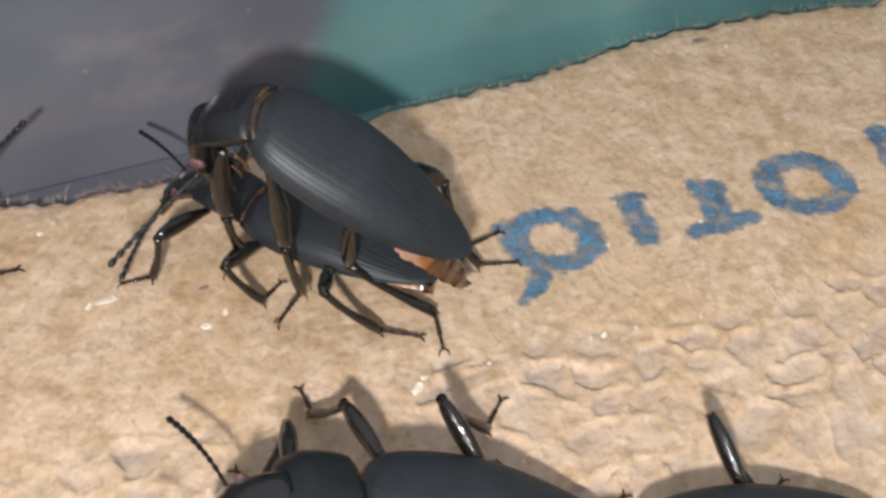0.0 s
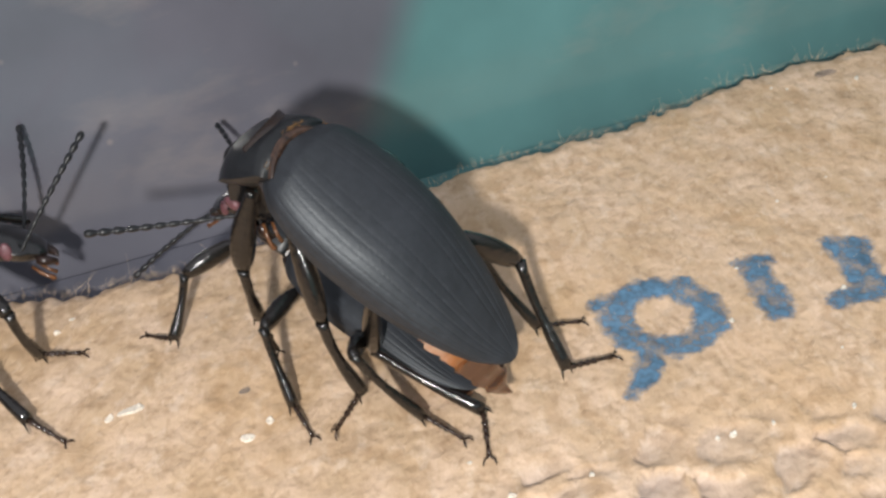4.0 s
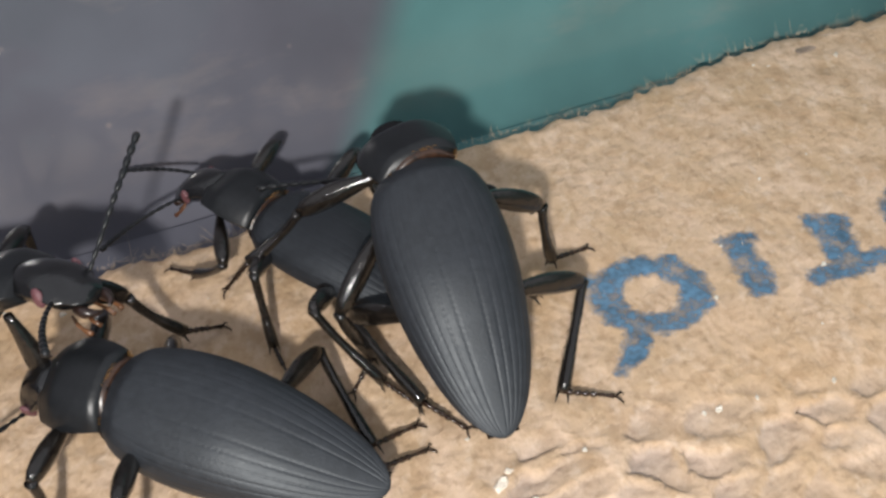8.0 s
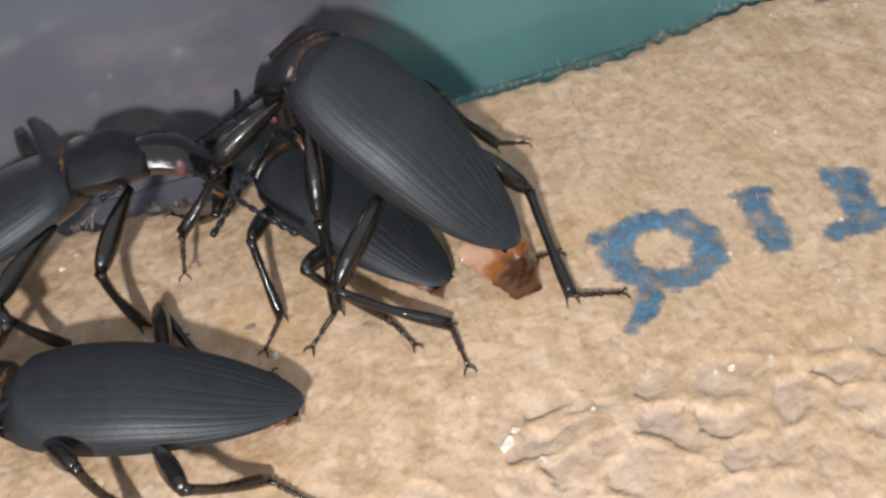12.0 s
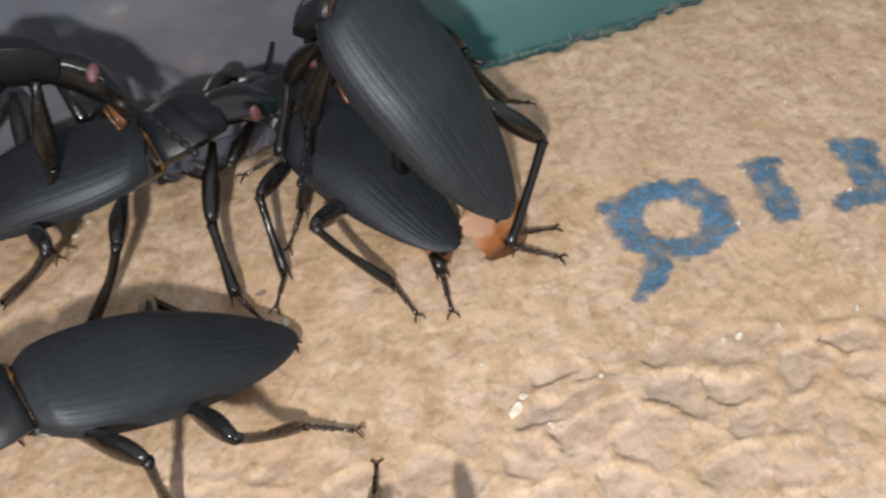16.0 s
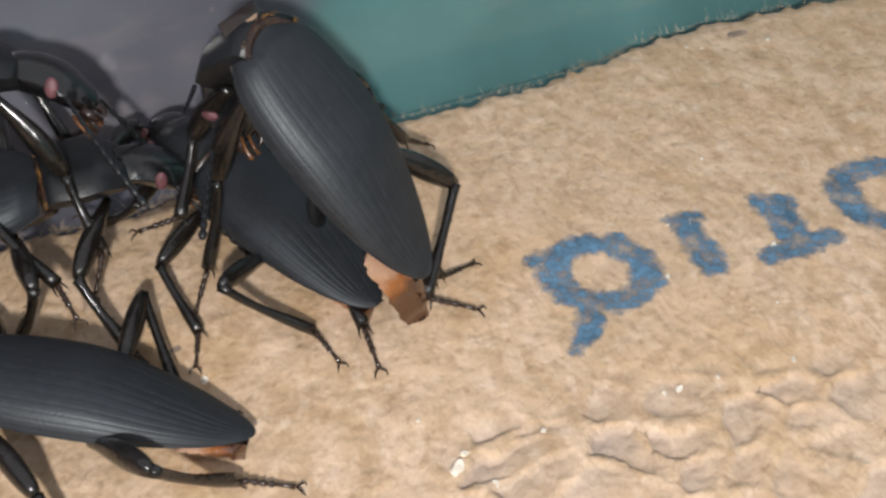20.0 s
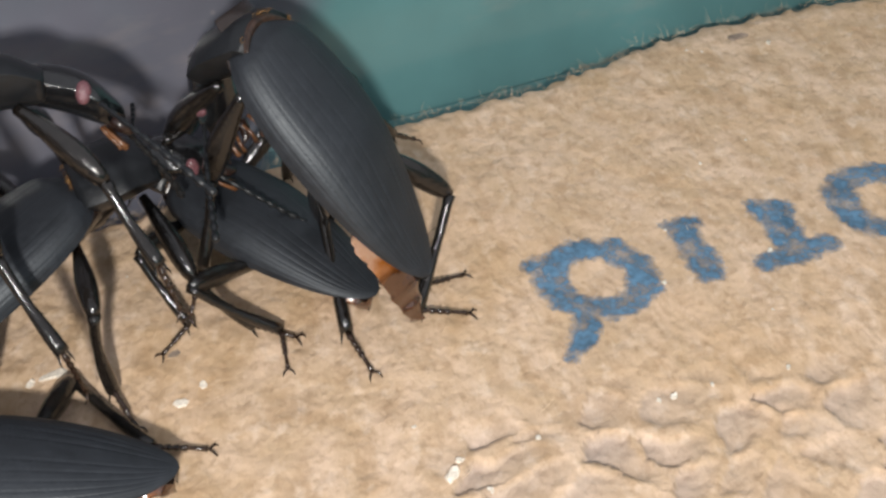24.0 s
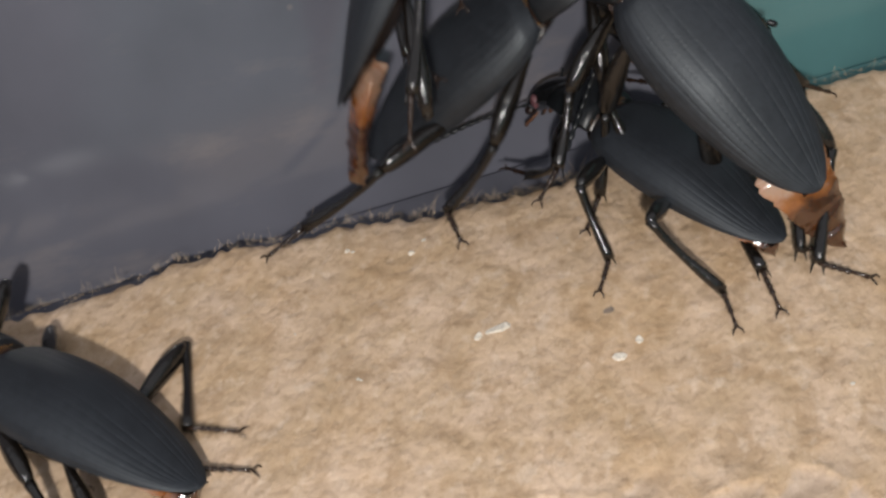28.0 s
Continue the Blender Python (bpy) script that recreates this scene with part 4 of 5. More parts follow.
CLIMBER = [
    (0, -95, -12, 1, 10, 5, 0, 10, 0),
    (6, -90, -10, 1, 10, 5, 0, 10, 0),
    (12, -70, -5, 3, 15, 15, -10, 20, 0),
    (15, -62, -6, 5, 15, 18, -15, 25, 0),
    (16, -46.78, -0.97, 9.73, 34.1, 20.4, -40.1, 40.9, 11.5),
    (17, -44.31, 2.16, 9.48, 11.8, 5.3, -36.8, 12.9, 16.3),
    (18, -45.02, 1.95, 8.05, -3.8, 3.7, -32.8, -6.7, 13.2),
    (19, -39.33, 0.62, 10.05, 32.9, 23.3, -33.2, 41.4, -21.9),
    (20, -43.12, 2.37, 8.87, 34.9, 27.3, -36.9, 41.5, -22),
    (21, -41.91, -1.49, 10.21, 23.6, 26.8, -38, 27.1, 1.7),
    (21.5, -41.02, -2.21, 11.22, 22, 28.2, -36.3, 35, 3.7),
    (23.5, -40.28, -2.16, 12.68, 29.3, 31.7, -32.9, 57.1, -2.3),
    (24, -39.74, -5.05, 12.84, 35.6, 35.2, -38.8, 47, 6.9),
    (25, -40.66, 0.39, 10.19, 29.8, 36, -31, 42.4, -17.2),
    (26, -41.67, 2.62, 8.68, 33.4, 37.6, -12, 42, -17),
    (26.5, -42.02, -1.56, 8.89, 51.6, 27.9, -15.2, 26.5, -25.3),
    (27, -41.63, -5.65, 14.31, 50.2, 27.9, -20.3, 41.2, -29),
    (27.5, -33.67, 1, 11.59, 23.8, 53.2, -29.1, 32.5, -18),
    (28, -37.73, 9.71, 17.95, 38.4, 49.8, -30.6, 30.3, -14.4),
]
FRONT = [
    (0, -13.57, -26.88, 1.41, 176.2, 11.9, 5.3, -7.5, 20),
    (2, -15.6, -26.06, 0.91, 192.6, 18.2, -0.5, -16.6, -1.6),
    (3, -15.6, -29.6, 0.6, 190, 6, 0, 0, 0),
    (4, -17.5, -36, 0.6, 180, 4, 0, 6, 0),
    (4.5, -18.5, -36, 0.6, 174, 4, 0, 6, 0),
    (5.5, -21.5, -25.5, 0.6, 152, 2, 0, 6, 0),
    (6.5, -24.14, -17.52, 0.52, 133, 0.9, 4.6, 13, 40.7),
    (7, -27.01, -12.98, 0.63, 154.8, -2.7, -12.1, 24.3, 1.3),
    (8, -30.84, -11.46, 3.1, 160.2, 10.3, -23.1, 22.4, 4.9),
    (9, -34.01, -12.5, 2.59, 180.4, 4.3, -4.6, 27.2, -6.2),
    (10, -36.69, -13.08, 1.96, 188.8, 0.3, -1.8, 14, -9.7),
    (11, -36.82, -12.47, 1.57, 178.9, 8.5, 1.7, 14, -0.6),
    (13.5, -36.71, -11.72, -0.03, 178.3, -6.1, 0.1, 14, 0),
    (14, -36.52, -12, 0.01, 178.7, -5.4, 2.8, 14, 0),
    (15, -36.93, -11.96, 0.25, 182, -2.4, 4.6, 24, 0),
    (16, -36.7, -14.53, 2.42, 212.4, 17.9, -4.3, 24, 0),
    (17, -37.24, -9.64, 0.17, 187.2, 4.7, -20, 21.7, 18),
    (18, -36.31, -11.83, 1.79, 180.9, 13.6, 2.7, 21.1, 17.3),
    (19, -36.37, -10.34, 1.08, 173, 10, 6.7, 24, -0.1),
    (20, -36.34, -10.38, 1, 169, 9.2, 16.8, 24, 0),
    (21, -36.66, -9.77, 0.64, 165.6, 7.6, 12.5, 24, 0),
    (21.5, -36.55, -9.88, 0.52, 164.8, 6, 10.1, 24, 0),
    (23.5, -39.12, -15.89, 0.69, 180.7, 1.1, 5, 14, 0),
    (24, -39.72, -15.19, 0.69, 181.7, 1.1, 5, 14, 0),
    (25, -40.2, -14.19, 0.85, 175.7, 2.5, 0.9, 14, 0),
    (26, -40.93, -13.22, 0.94, 186.7, 8.4, 11.3, 14, 0),
    (26.5, -42.68, -12.87, 1.37, 177.6, 10.4, 11.2, 14, -11.4),
    (27, -45.93, -14.36, 2.82, 180.5, 9.9, -0.1, 25, -1.8),
    (27.5, -57.65, -16.18, 1.76, 158.7, 2.3, -15.9, 21.5, 6.9),
    (28, -62.53, -13.16, 0.61, 151.8, 6.1, 21.4, 14, 0),
]

# feet: seconds, place of the claws in millimetres, heading of the tarsus and swivel of the knee in degrees
UNDER_FEET = {
    ("left", "hind"): [(0, -14.2, -9.6, 0.5, -6, 40), (1, -16, -9, 0.3, -23, 36), (2, -16, -8.6, 0.3, -25, 36), (3, -16.7, -8.2, 0.3, -31, 32), (4, -16.5, -9, 0.4, -34, 32), (6.5, -19.3, -8.1, 0.2, -49, 29), (7, -18.6, -8.5, 0.3, -49, 30), (8, -19, -7.9, 0.3, -40, 34), (9, -19.2, -6.2, 0.3, -39, 37), (10, -19.6, -6.5, 0.2, -50, 42), (11, -19.5, -6.6, 0.3, -54, 43), (14, -19.7, -6, 0.2, -44, 41), (15, -19.8, -6.2, 0.2, -56, 45), (16, -20, -6.5, 0.2, -57, 41), (17, -20.6, -6.1, 0.2, -63, 45), (18, -19.8, -6.5, 0.1, -54, 48), (19, -20.3, -5.9, 0.2, -51, 51), (20, -20.3, -5.9, 0.2, -59, 54), (21, -20.4, -6.1, 0.2, -53, 48), (24, -23.1, -5.6, 0.1, -82, 54), (25, -23.2, -5.4, 0.1, -84, 54), (26, -23.1, -5.9, 0.2, -81, 67), (27, -22.5, -6, 0.2, -71, 54), (28, -22.2, -5.9, 0.2, -77, 39)],
    ("left", "middle"): [(0, -24.1, -4, 0.5, -295, 26), (1, -20, -7.2, 0.4, -369, 32), (2, -25, -7.7, 0.2, -415, 27), (3, -25.1, -8.2, 0.3, -422, 27), (4, -25.2, -8, 0.2, -420, 22), (6.5, -29.3, -5.2, 0.3, -481, 12), (7, -26.9, -5.1, 0.2, -423, 8), (8, -27, -4.8, 0.3, -425, 8), (9, -27.1, -5, 0.2, -422, 7), (10, -27.6, -5, 0.2, -431, 16), (11, -28.5, -6.2, 0.2, -475, 21), (14, -28.6, -5.7, 0.2, -459, 18), (15, -28.7, -5.4, 0.2, -456, 24), (16, -28.6, -5.3, 0.2, -460, 25), (17, -28.4, -5, 0.2, -457, 30), (18, -28.7, -5.3, 0.2, -460, 44), (19, -28.4, -5.5, 0.2, -461, 35), (20, -28.4, -5.6, 0.3, -452, 81), (21, -30.5, -3.6, 0.2, -485, 31), (24, -30.3, -4, 0.2, -488, 41), (25, -31, -2.3, 0.1, -509, 23), (26, -31.2, -2.6, 0.3, -506, 79), (27, -30.4, -2.3, 0.3, -474, 26), (28, -30.2, -2.4, 0.3, -465, 26)],
    ("left", "front"): [(0, -35.5, -3.5, 0.3, -176, -16), (1, -35.6, -3.9, 0.3, -168, -8), (3, -36.6, 1.5, 0.2, -207, -5), (4, -36.6, 1.4, 0.2, -206, 22), (6.5, -36.7, 6.7, 0.3, -215, -11), (7, -36.4, 6.5, 0.3, -209, 92), (8, -35.7, 5.5, 0.6, -212, -55), (28, -36.7, 9.9, 0.6, -220, -55)],
    ("right", "hind"): [(0, -7.1, -2.1, 0.3, 13, 0), (1, -8.3, 1.8, 0.3, 38, 0), (2, -8.6, 1.4, 0.2, 30, 1), (3, -9.2, 0.8, 0.3, 20, -1), (4, -9.2, 0.3, 0.3, 14, -3), (6.5, -8.6, 2.7, 0.2, 41, -2), (14, -11.3, 0, 0.3, 16, -11), (15, -11.4, -0.1, 0.3, 16, -13), (16, -11.4, 0.1, 0.3, 17, -13), (17, -11.7, 0.3, 0.2, 4, -13), (18, -11.7, 2.4, 0.3, 37, -13), (19, -11.8, -0.1, 0.2, 8, -13), (20, -11.8, 1.8, 0.3, 36, -12), (21, -11.8, 0.2, 0.2, 6, -13), (24, -12.3, 1.4, 0.2, 26, -14), (25, -12.4, 2.3, 0.2, 33, -14), (26, -12.9, 1.2, 0.2, 36, -22), (27, -12.7, 1.9, 0.2, 30, -26), (28, -15.6, 1.2, 0.2, 31, -37)],
}
RIDER_FEET = {
    ("left", "hind"): [(0, -12.6, -10.5, 0.2, -80, -132), (1, -12.7, -10.3, 0.1, -88, -145), (2, -12.7, -10.3, 0.2, -85, -144), (3, -15.1, -10, 0.2, -87, -146), (4, -15.1, -10.2, 0.2, -85, -144), (6.5, -15.2, -10, 0.2, -81, -158), (7, -15.3, -10, 0.1, -88, -145), (8, -16.2, -9.8, 0.2, -36, -234), (9, -18.9, -15.1, 0.2, -113, -200), (10, -12.9, -12.3, 0.2, -35, -177), (11, -15.7, -9.6, 0.4, -72, -317), (14, -17.9, -6, 0.3, -71, -171), (15, -17.6, -6.4, 0.3, -68, -172), (16, -17.9, -6.4, 0.2, -78, -169), (17, -17.8, -6.5, 0.2, -73, -162), (18, -17.9, -6.4, 0.3, -78, -154), (19, -17.9, -6.6, 0.3, -77, -151), (20, -18.1, -6.6, 0.3, -76, -149), (21, -18.1, -6.3, 0.3, -64, -156), (24, -18.3, -6.4, 0.3, -64, -146), (25, -18.5, -5.6, 0.3, -66, -141), (26, -18.6, -6.3, 0.3, -78, -131), (27, -18.7, -5.2, 0.3, -75, -153), (28, -19.6, -4.6, 0.2, -75, -162)],
    ("left", "middle"): [(0, -24.4, -8.6, 0.3, -151, 137), (1, -24.6, -8.7, 0.3, -180, 65), (2, -24.2, -8.8, 0.3, -163, 77), (3, -24.1, -8.9, 0.3, -173, 46), (4, -24.2, -8.5, 0.3, -166, 65), (6.5, -23.6, -7.3, 0.2, -114, 60), (7, -22.9, -7, 0.4, -93, 6), (8, -23, -6.4, 0.2, -116, 1), (9, -23.5, -7, 0.2, -133, 5), (10, -24, -7.7, 0.2, -125, 13), (11, -24.1, -7.5, 0.2, -112, 25), (14, -29.1, -3.6, 0.3, -146, -18), (15, -28.4, -2.5, 0.3, -132, -2), (16, -28.3, -0.5, 0.2, -104, 79), (23, -29.2, -3.7, 0.2, -102, 79), (26, -29.4, -3.5, 0.2, -103, 79), (28, -31.1, 3.3, 0.2, -108, 79)],
    ("right", "hind"): [(0, -8.2, 1, 0.5, 40, -4), (1, -7.4, -2.3, 0.4, 9, -25), (2, -7.5, -2.8, 0.4, 1, -29), (3, -7.7, -2.9, 0.4, 20, -21), (4, -7.5, -2.8, 0.2, 24, -55), (6.5, -7.6, -2.5, 0.3, 9, -32), (7, -7.4, -2.5, 0.3, 9, -16), (8, -7.3, -8, 0.2, -3, -92), (9, -7.5, -8.4, 0.3, -2, -84), (10, -7.2, -8.2, 0.3, -1, -92), (11, -5.1, -3.5, 0.3, 11, -96), (14, -10.9, -2.5, 0.3, 3, -97), (15, -11.3, -2.5, 0.3, -11, -89), (16, -11.3, -2.5, 0.3, -14, -98), (17, -11.4, -2.4, 0.3, -8, -104), (18, -12, -2.3, 0.3, -8, -99), (19, -11.9, -2.6, 0.3, -12, -90), (20, -12, -2.3, 0.3, -14, -89), (21, -11.9, -2.4, 0.2, -13, -80), (24, -12.3, -2, 0.2, 0, -85), (25, -12.4, -1.7, 0.2, 4, -86), (26, -12.4, -1.6, 0.2, 1, -46), (27, -12.4, -1.7, 0.3, 1, -110), (28, -14.1, -2.3, 0.2, -18, -99)],
    ("right", "middle"): [(0, -22, 6.4, 0.3, 254, -3), (1, -21.6, 7.4, 0.3, 249, -3), (6.5, -12.1, 6.7, 0.3, 208, -3), (7, -5, 3.8, 0.4, 370, 6), (8, -7.8, 5, 0.4, 390, 13), (9, -7.9, 4.7, 0.6, 386, 27), (10, -6.5, 4.6, 0.4, 399, 4), (11, -10.5, 11.4, 0.3, 422, 4), (28, -12.2, 14.9, 0.3, 415, 4)],
    ("left", "front"): [(1, -28.9, -4.7, 0.3, 188, -154), (2, -27.9, -4.3, 0.3, 259, -104), (3, -26.6, -1.9, 0.3, 399, -83), (4, -26.8, -3.1, 0.3, 322, -84), (6.5, -29.7, -2.3, 0.2, 276, 7), (8, -33.4, 0, 0.4, 359, 14), (9, -32.3, -0.6, 0.3, 326, 17), (11, -35, -3.5, 0.3, 364, 17), (14, -30, -0.3, 7, 195, -1), (15, -27.8, 3, 4.3, 211, 21), (16, -30.6, 2.2, 4.4, 209, 101), (19, -31.4, 0.7, 4.9, 191, 104), (20, -31.5, 0.9, 5, 192, 102), (21, -31.3, 1.5, 5.1, 196, 101), (24, -34.5, 2.4, 5.2, 210, 79), (25, -31.5, 2.1, 5.5, 199, 70), (26, -32.3, 1.4, 6.1, 191, 45), (27, -33.8, 0.4, 6.6, 239, 28), (28, -33.8, 1.6, 4.2, 243, 58)],
    ("right", "front"): [(0, -30, 9, 4), (8, -20, 13, 4), (11, -28, 12, 5), (28, -28, 13, 5)],
}
WALKER_FEET = {
    ("right", "front"): [(1, -43.4, -1.7, 0.2, 32, 15), (2, -43.6, -1.5, 0.2, -5, -132), (4, -40.4, 0.1, 0.2, 10, 19), (6.5, -42.5, -5.5, 0.3, 0, 4), (7, -42.3, -5.5, 0.2, -4, 116), (9, -34.2, -3.5, 0.3, 18, 188), (11, -32.7, -0.4, 0.3, 6, 188), (12, -33.8, -4.6, 0.3, -20, 24), (14, -30.7, -5.6, 0.3, -10, 24), (15, -29.5, -6.3, 0.3, -33, 56), (18, -26.8, -9, 0.3, -33, 56), (19, -30.9, -5.5, 0.3, -48, 56), (20, -30.4, -6.1, 0.3, -47, 56), (22, -26, -5.4, 0.3, -32, 56), (23, -24.1, -4.8, 0.3, -24, 56), (24, -22.6, -3.3, 0.3, -16, 56), (25, -22.4, 0.2, 0.3, -9, 56), (26, -23, -11.2, 0.3, -40, 56), (27, -25.2, -5, 0.3, -16, 56), (28, -25.7, 2.6, 0.3, -52, 56)],
    ("right", "middle"): [(2, -46.3, -5, 0, -39, -46), (4, -39.1, -7.8, 0, -29, -46), (5, -38.3, -9.8, 0, -30, -46), (6, -41.6, -12.2, 0, -45, -46), (7, -50.2, -11.2, 0.3, -83, -187), (8, -48.4, -13, 0.3, -96, -187), (10, -39.3, -8.2, 0.3, -62, -187), (11, -39.6, -6.9, 0.2, -61, -15), (14, -39.8, -10, 0.4, -95, 138), (15, -40.9, -8.2, 0.2, -101, -23), (16, -41.8, -7.5, 0, -140, -30), (17, -41.6, -6.2, 0.4, -157, -25), (18, -42.2, -5.5, 0.4, -171, 132), (19, -41.1, -4.6, -0.2, -139, -27), (20, -40.5, -4.1, -0.1, -136, -19), (24, -31.3, -9.5, 0.3, -59, 1), (25, -31, -9.9, 0.1, -57, -3), (26, -32.4, -9.4, 0.3, -78, 175), (27, -31.6, -9.4, 0.2, -36, 203), (28, -39.3, 2.9, 0.3, -67, 280)],
    ("right", "hind"): [(0, -67, -5.7, 0.3, -154, -45), (1, -64.2, -5.9, 0.3, -155, -45), (2, -67, -3.2, 0.3, -152, -45), (3, -65, -4.2, 0.3, -153, -45), (4, -59.8, -9.9, 0.3, -141, -45), (5, -59, -11.2, 0.3, -143, -45), (6, -61.9, -8.2, 0.3, -158, -45), (7, -60.1, -9.7, 0.3, -168, -45), (8, -57.7, -9.3, 0.3, -181, -45), (9, -49.7, -14.9, 0.3, -136, -45), (10, -49, -10.5, 0.3, -147, -45), (11, -50.3, -8.3, 0.3, -148, -45), (12, -48.8, -9.4, 0.3, -145, -45), (13, -47.2, -10.5, 0.3, -142, -45), (14, -44.6, -12.9, 0.3, -136, -45), (16, -48.3, -5.3, 0.3, -156, -45), (17, -47.8, -8.9, 0.3, -112, -222), (18, -55.2, -5.3, 0.2, -165, -197), (20, -57.1, 4.5, 0.2, -179, -197), (21, -55.9, 1, 0.2, -172, -197), (22, -54.5, -2.4, 0.2, -164, -197), (24, -44.3, -19, 0.1, -101, -49), (25, -42.1, -18, 0.1, -94, -49), (26, -49.2, -16.5, 0.1, -125, -49), (28, -52.5, 2.7, 0.1, -137, -49)],
}
CLIMBER_FEET = {
    ("right", "middle"): [(0, -92.2, -20.4, 3.4, -77, 122), (1, -91.4, -20, 3.4, -77, 122), (2, -90.5, -19.7, 3.4, -77, 122), (3, -89.7, -19.4, 3.4, -77, 122), (4, -88.9, -19, 3.4, -77, 122), (5, -88, -18.7, 3.4, -77, 122), (6, -87.2, -18.4, 3.4, -77, 122), (7, -83.7, -17.5, 3.4, -76, 122), (8, -80.3, -16.6, 3.4, -75, 122), (9, -76.8, -15.7, 3.4, -74, 122), (10, -73.4, -14.9, 3.4, -74, 122), (11, -69.9, -14, 3.4, -73, 122), (12, -66.5, -13.1, 3.4, -72, 122), (13, -63.8, -13.4, 3.4, -72, 122), (14, -61.1, -13.8, 3.4, -72, 122), (15, -58.5, -14.1, 3.4, -72, 122), (17, -41.2, -6.1, 3.4, -75, 122), (18, -38.3, -5.8, 4.3, -80, 183), (21, -32.3, -5.2, 4.3, -52, 183), (22, -34.5, -9.4, 0.3, 104, 180), (24, -32.1, -10.8, 0.3, 116, 180), (25, -32.2, -8.3, 0.3, 32, 175), (26, -36.1, -6.6, 1.5, -69, 59), (27, -40.7, -12.6, 5.2, 35, 13)],
    ("right", "front"): [(0, -83.9, -12.9, 2.4, -57, -142), (1, -83.1, -12.6, 2.4, -57, -142), (2, -82.2, -12.2, 2.4, -57, -142), (3, -81.4, -11.9, 2.4, -57, -142), (4, -80.6, -11.6, 2.4, -57, -142), (5, -79.7, -11.2, 2.4, -57, -142), (6, -78.9, -10.9, 2.4, -57, -142), (7, -75.6, -9.9, 2.4, -56, -142), (8, -72.2, -8.9, 2.4, -55, -142), (9, -68.9, -7.9, 2.4, -55, -142), (10, -65.5, -6.9, 2.4, -54, -142), (11, -62.2, -5.9, 2.4, -53, -142), (12, -58.9, -4.9, 2.4, -52, -142), (13, -56.2, -5.3, 2.4, -52, -142), (14, -53.5, -5.6, 2.4, -52, -142), (15, -50.9, -5.9, 2.4, -52, -142), (17, -33.2, 1.6, 2.4, -55, -142), (19, -32.8, -0.5, 1.8, -126, -92), (21, -35.7, -3.7, 1.8, -135, -92), (22, -29.8, -9.8, 8, -225, -27), (24, -27.4, -10.3, 8, -214, -27), (26, -29.1, -3.2, 3.4, -172, -62), (28, -24.7, 5, 3.4, -168, -62)],
    ("left", "hind"): [(0, -104, 0), (15, -68, 3, 2), (18, -56, 5, 4), (25, -50, 4, 4), (27, -47, 0, 6), (28, -40, 9, 9)],
    ("left", "middle"): [(0, -90, 0), (15, -58, 3, 3), (18, -47, 8, 5), (25, -42, 6, 5), (27, -44, 2, 8), (28, -38, 11, 13)],
    ("right", "hind"): [(0, -100, -20), (15, -66, -8, 1), (18, -53, -3, 3), (25, -50, -5, 3), (27, -48, -8, 5), (28, -41, 11, 8)],
}
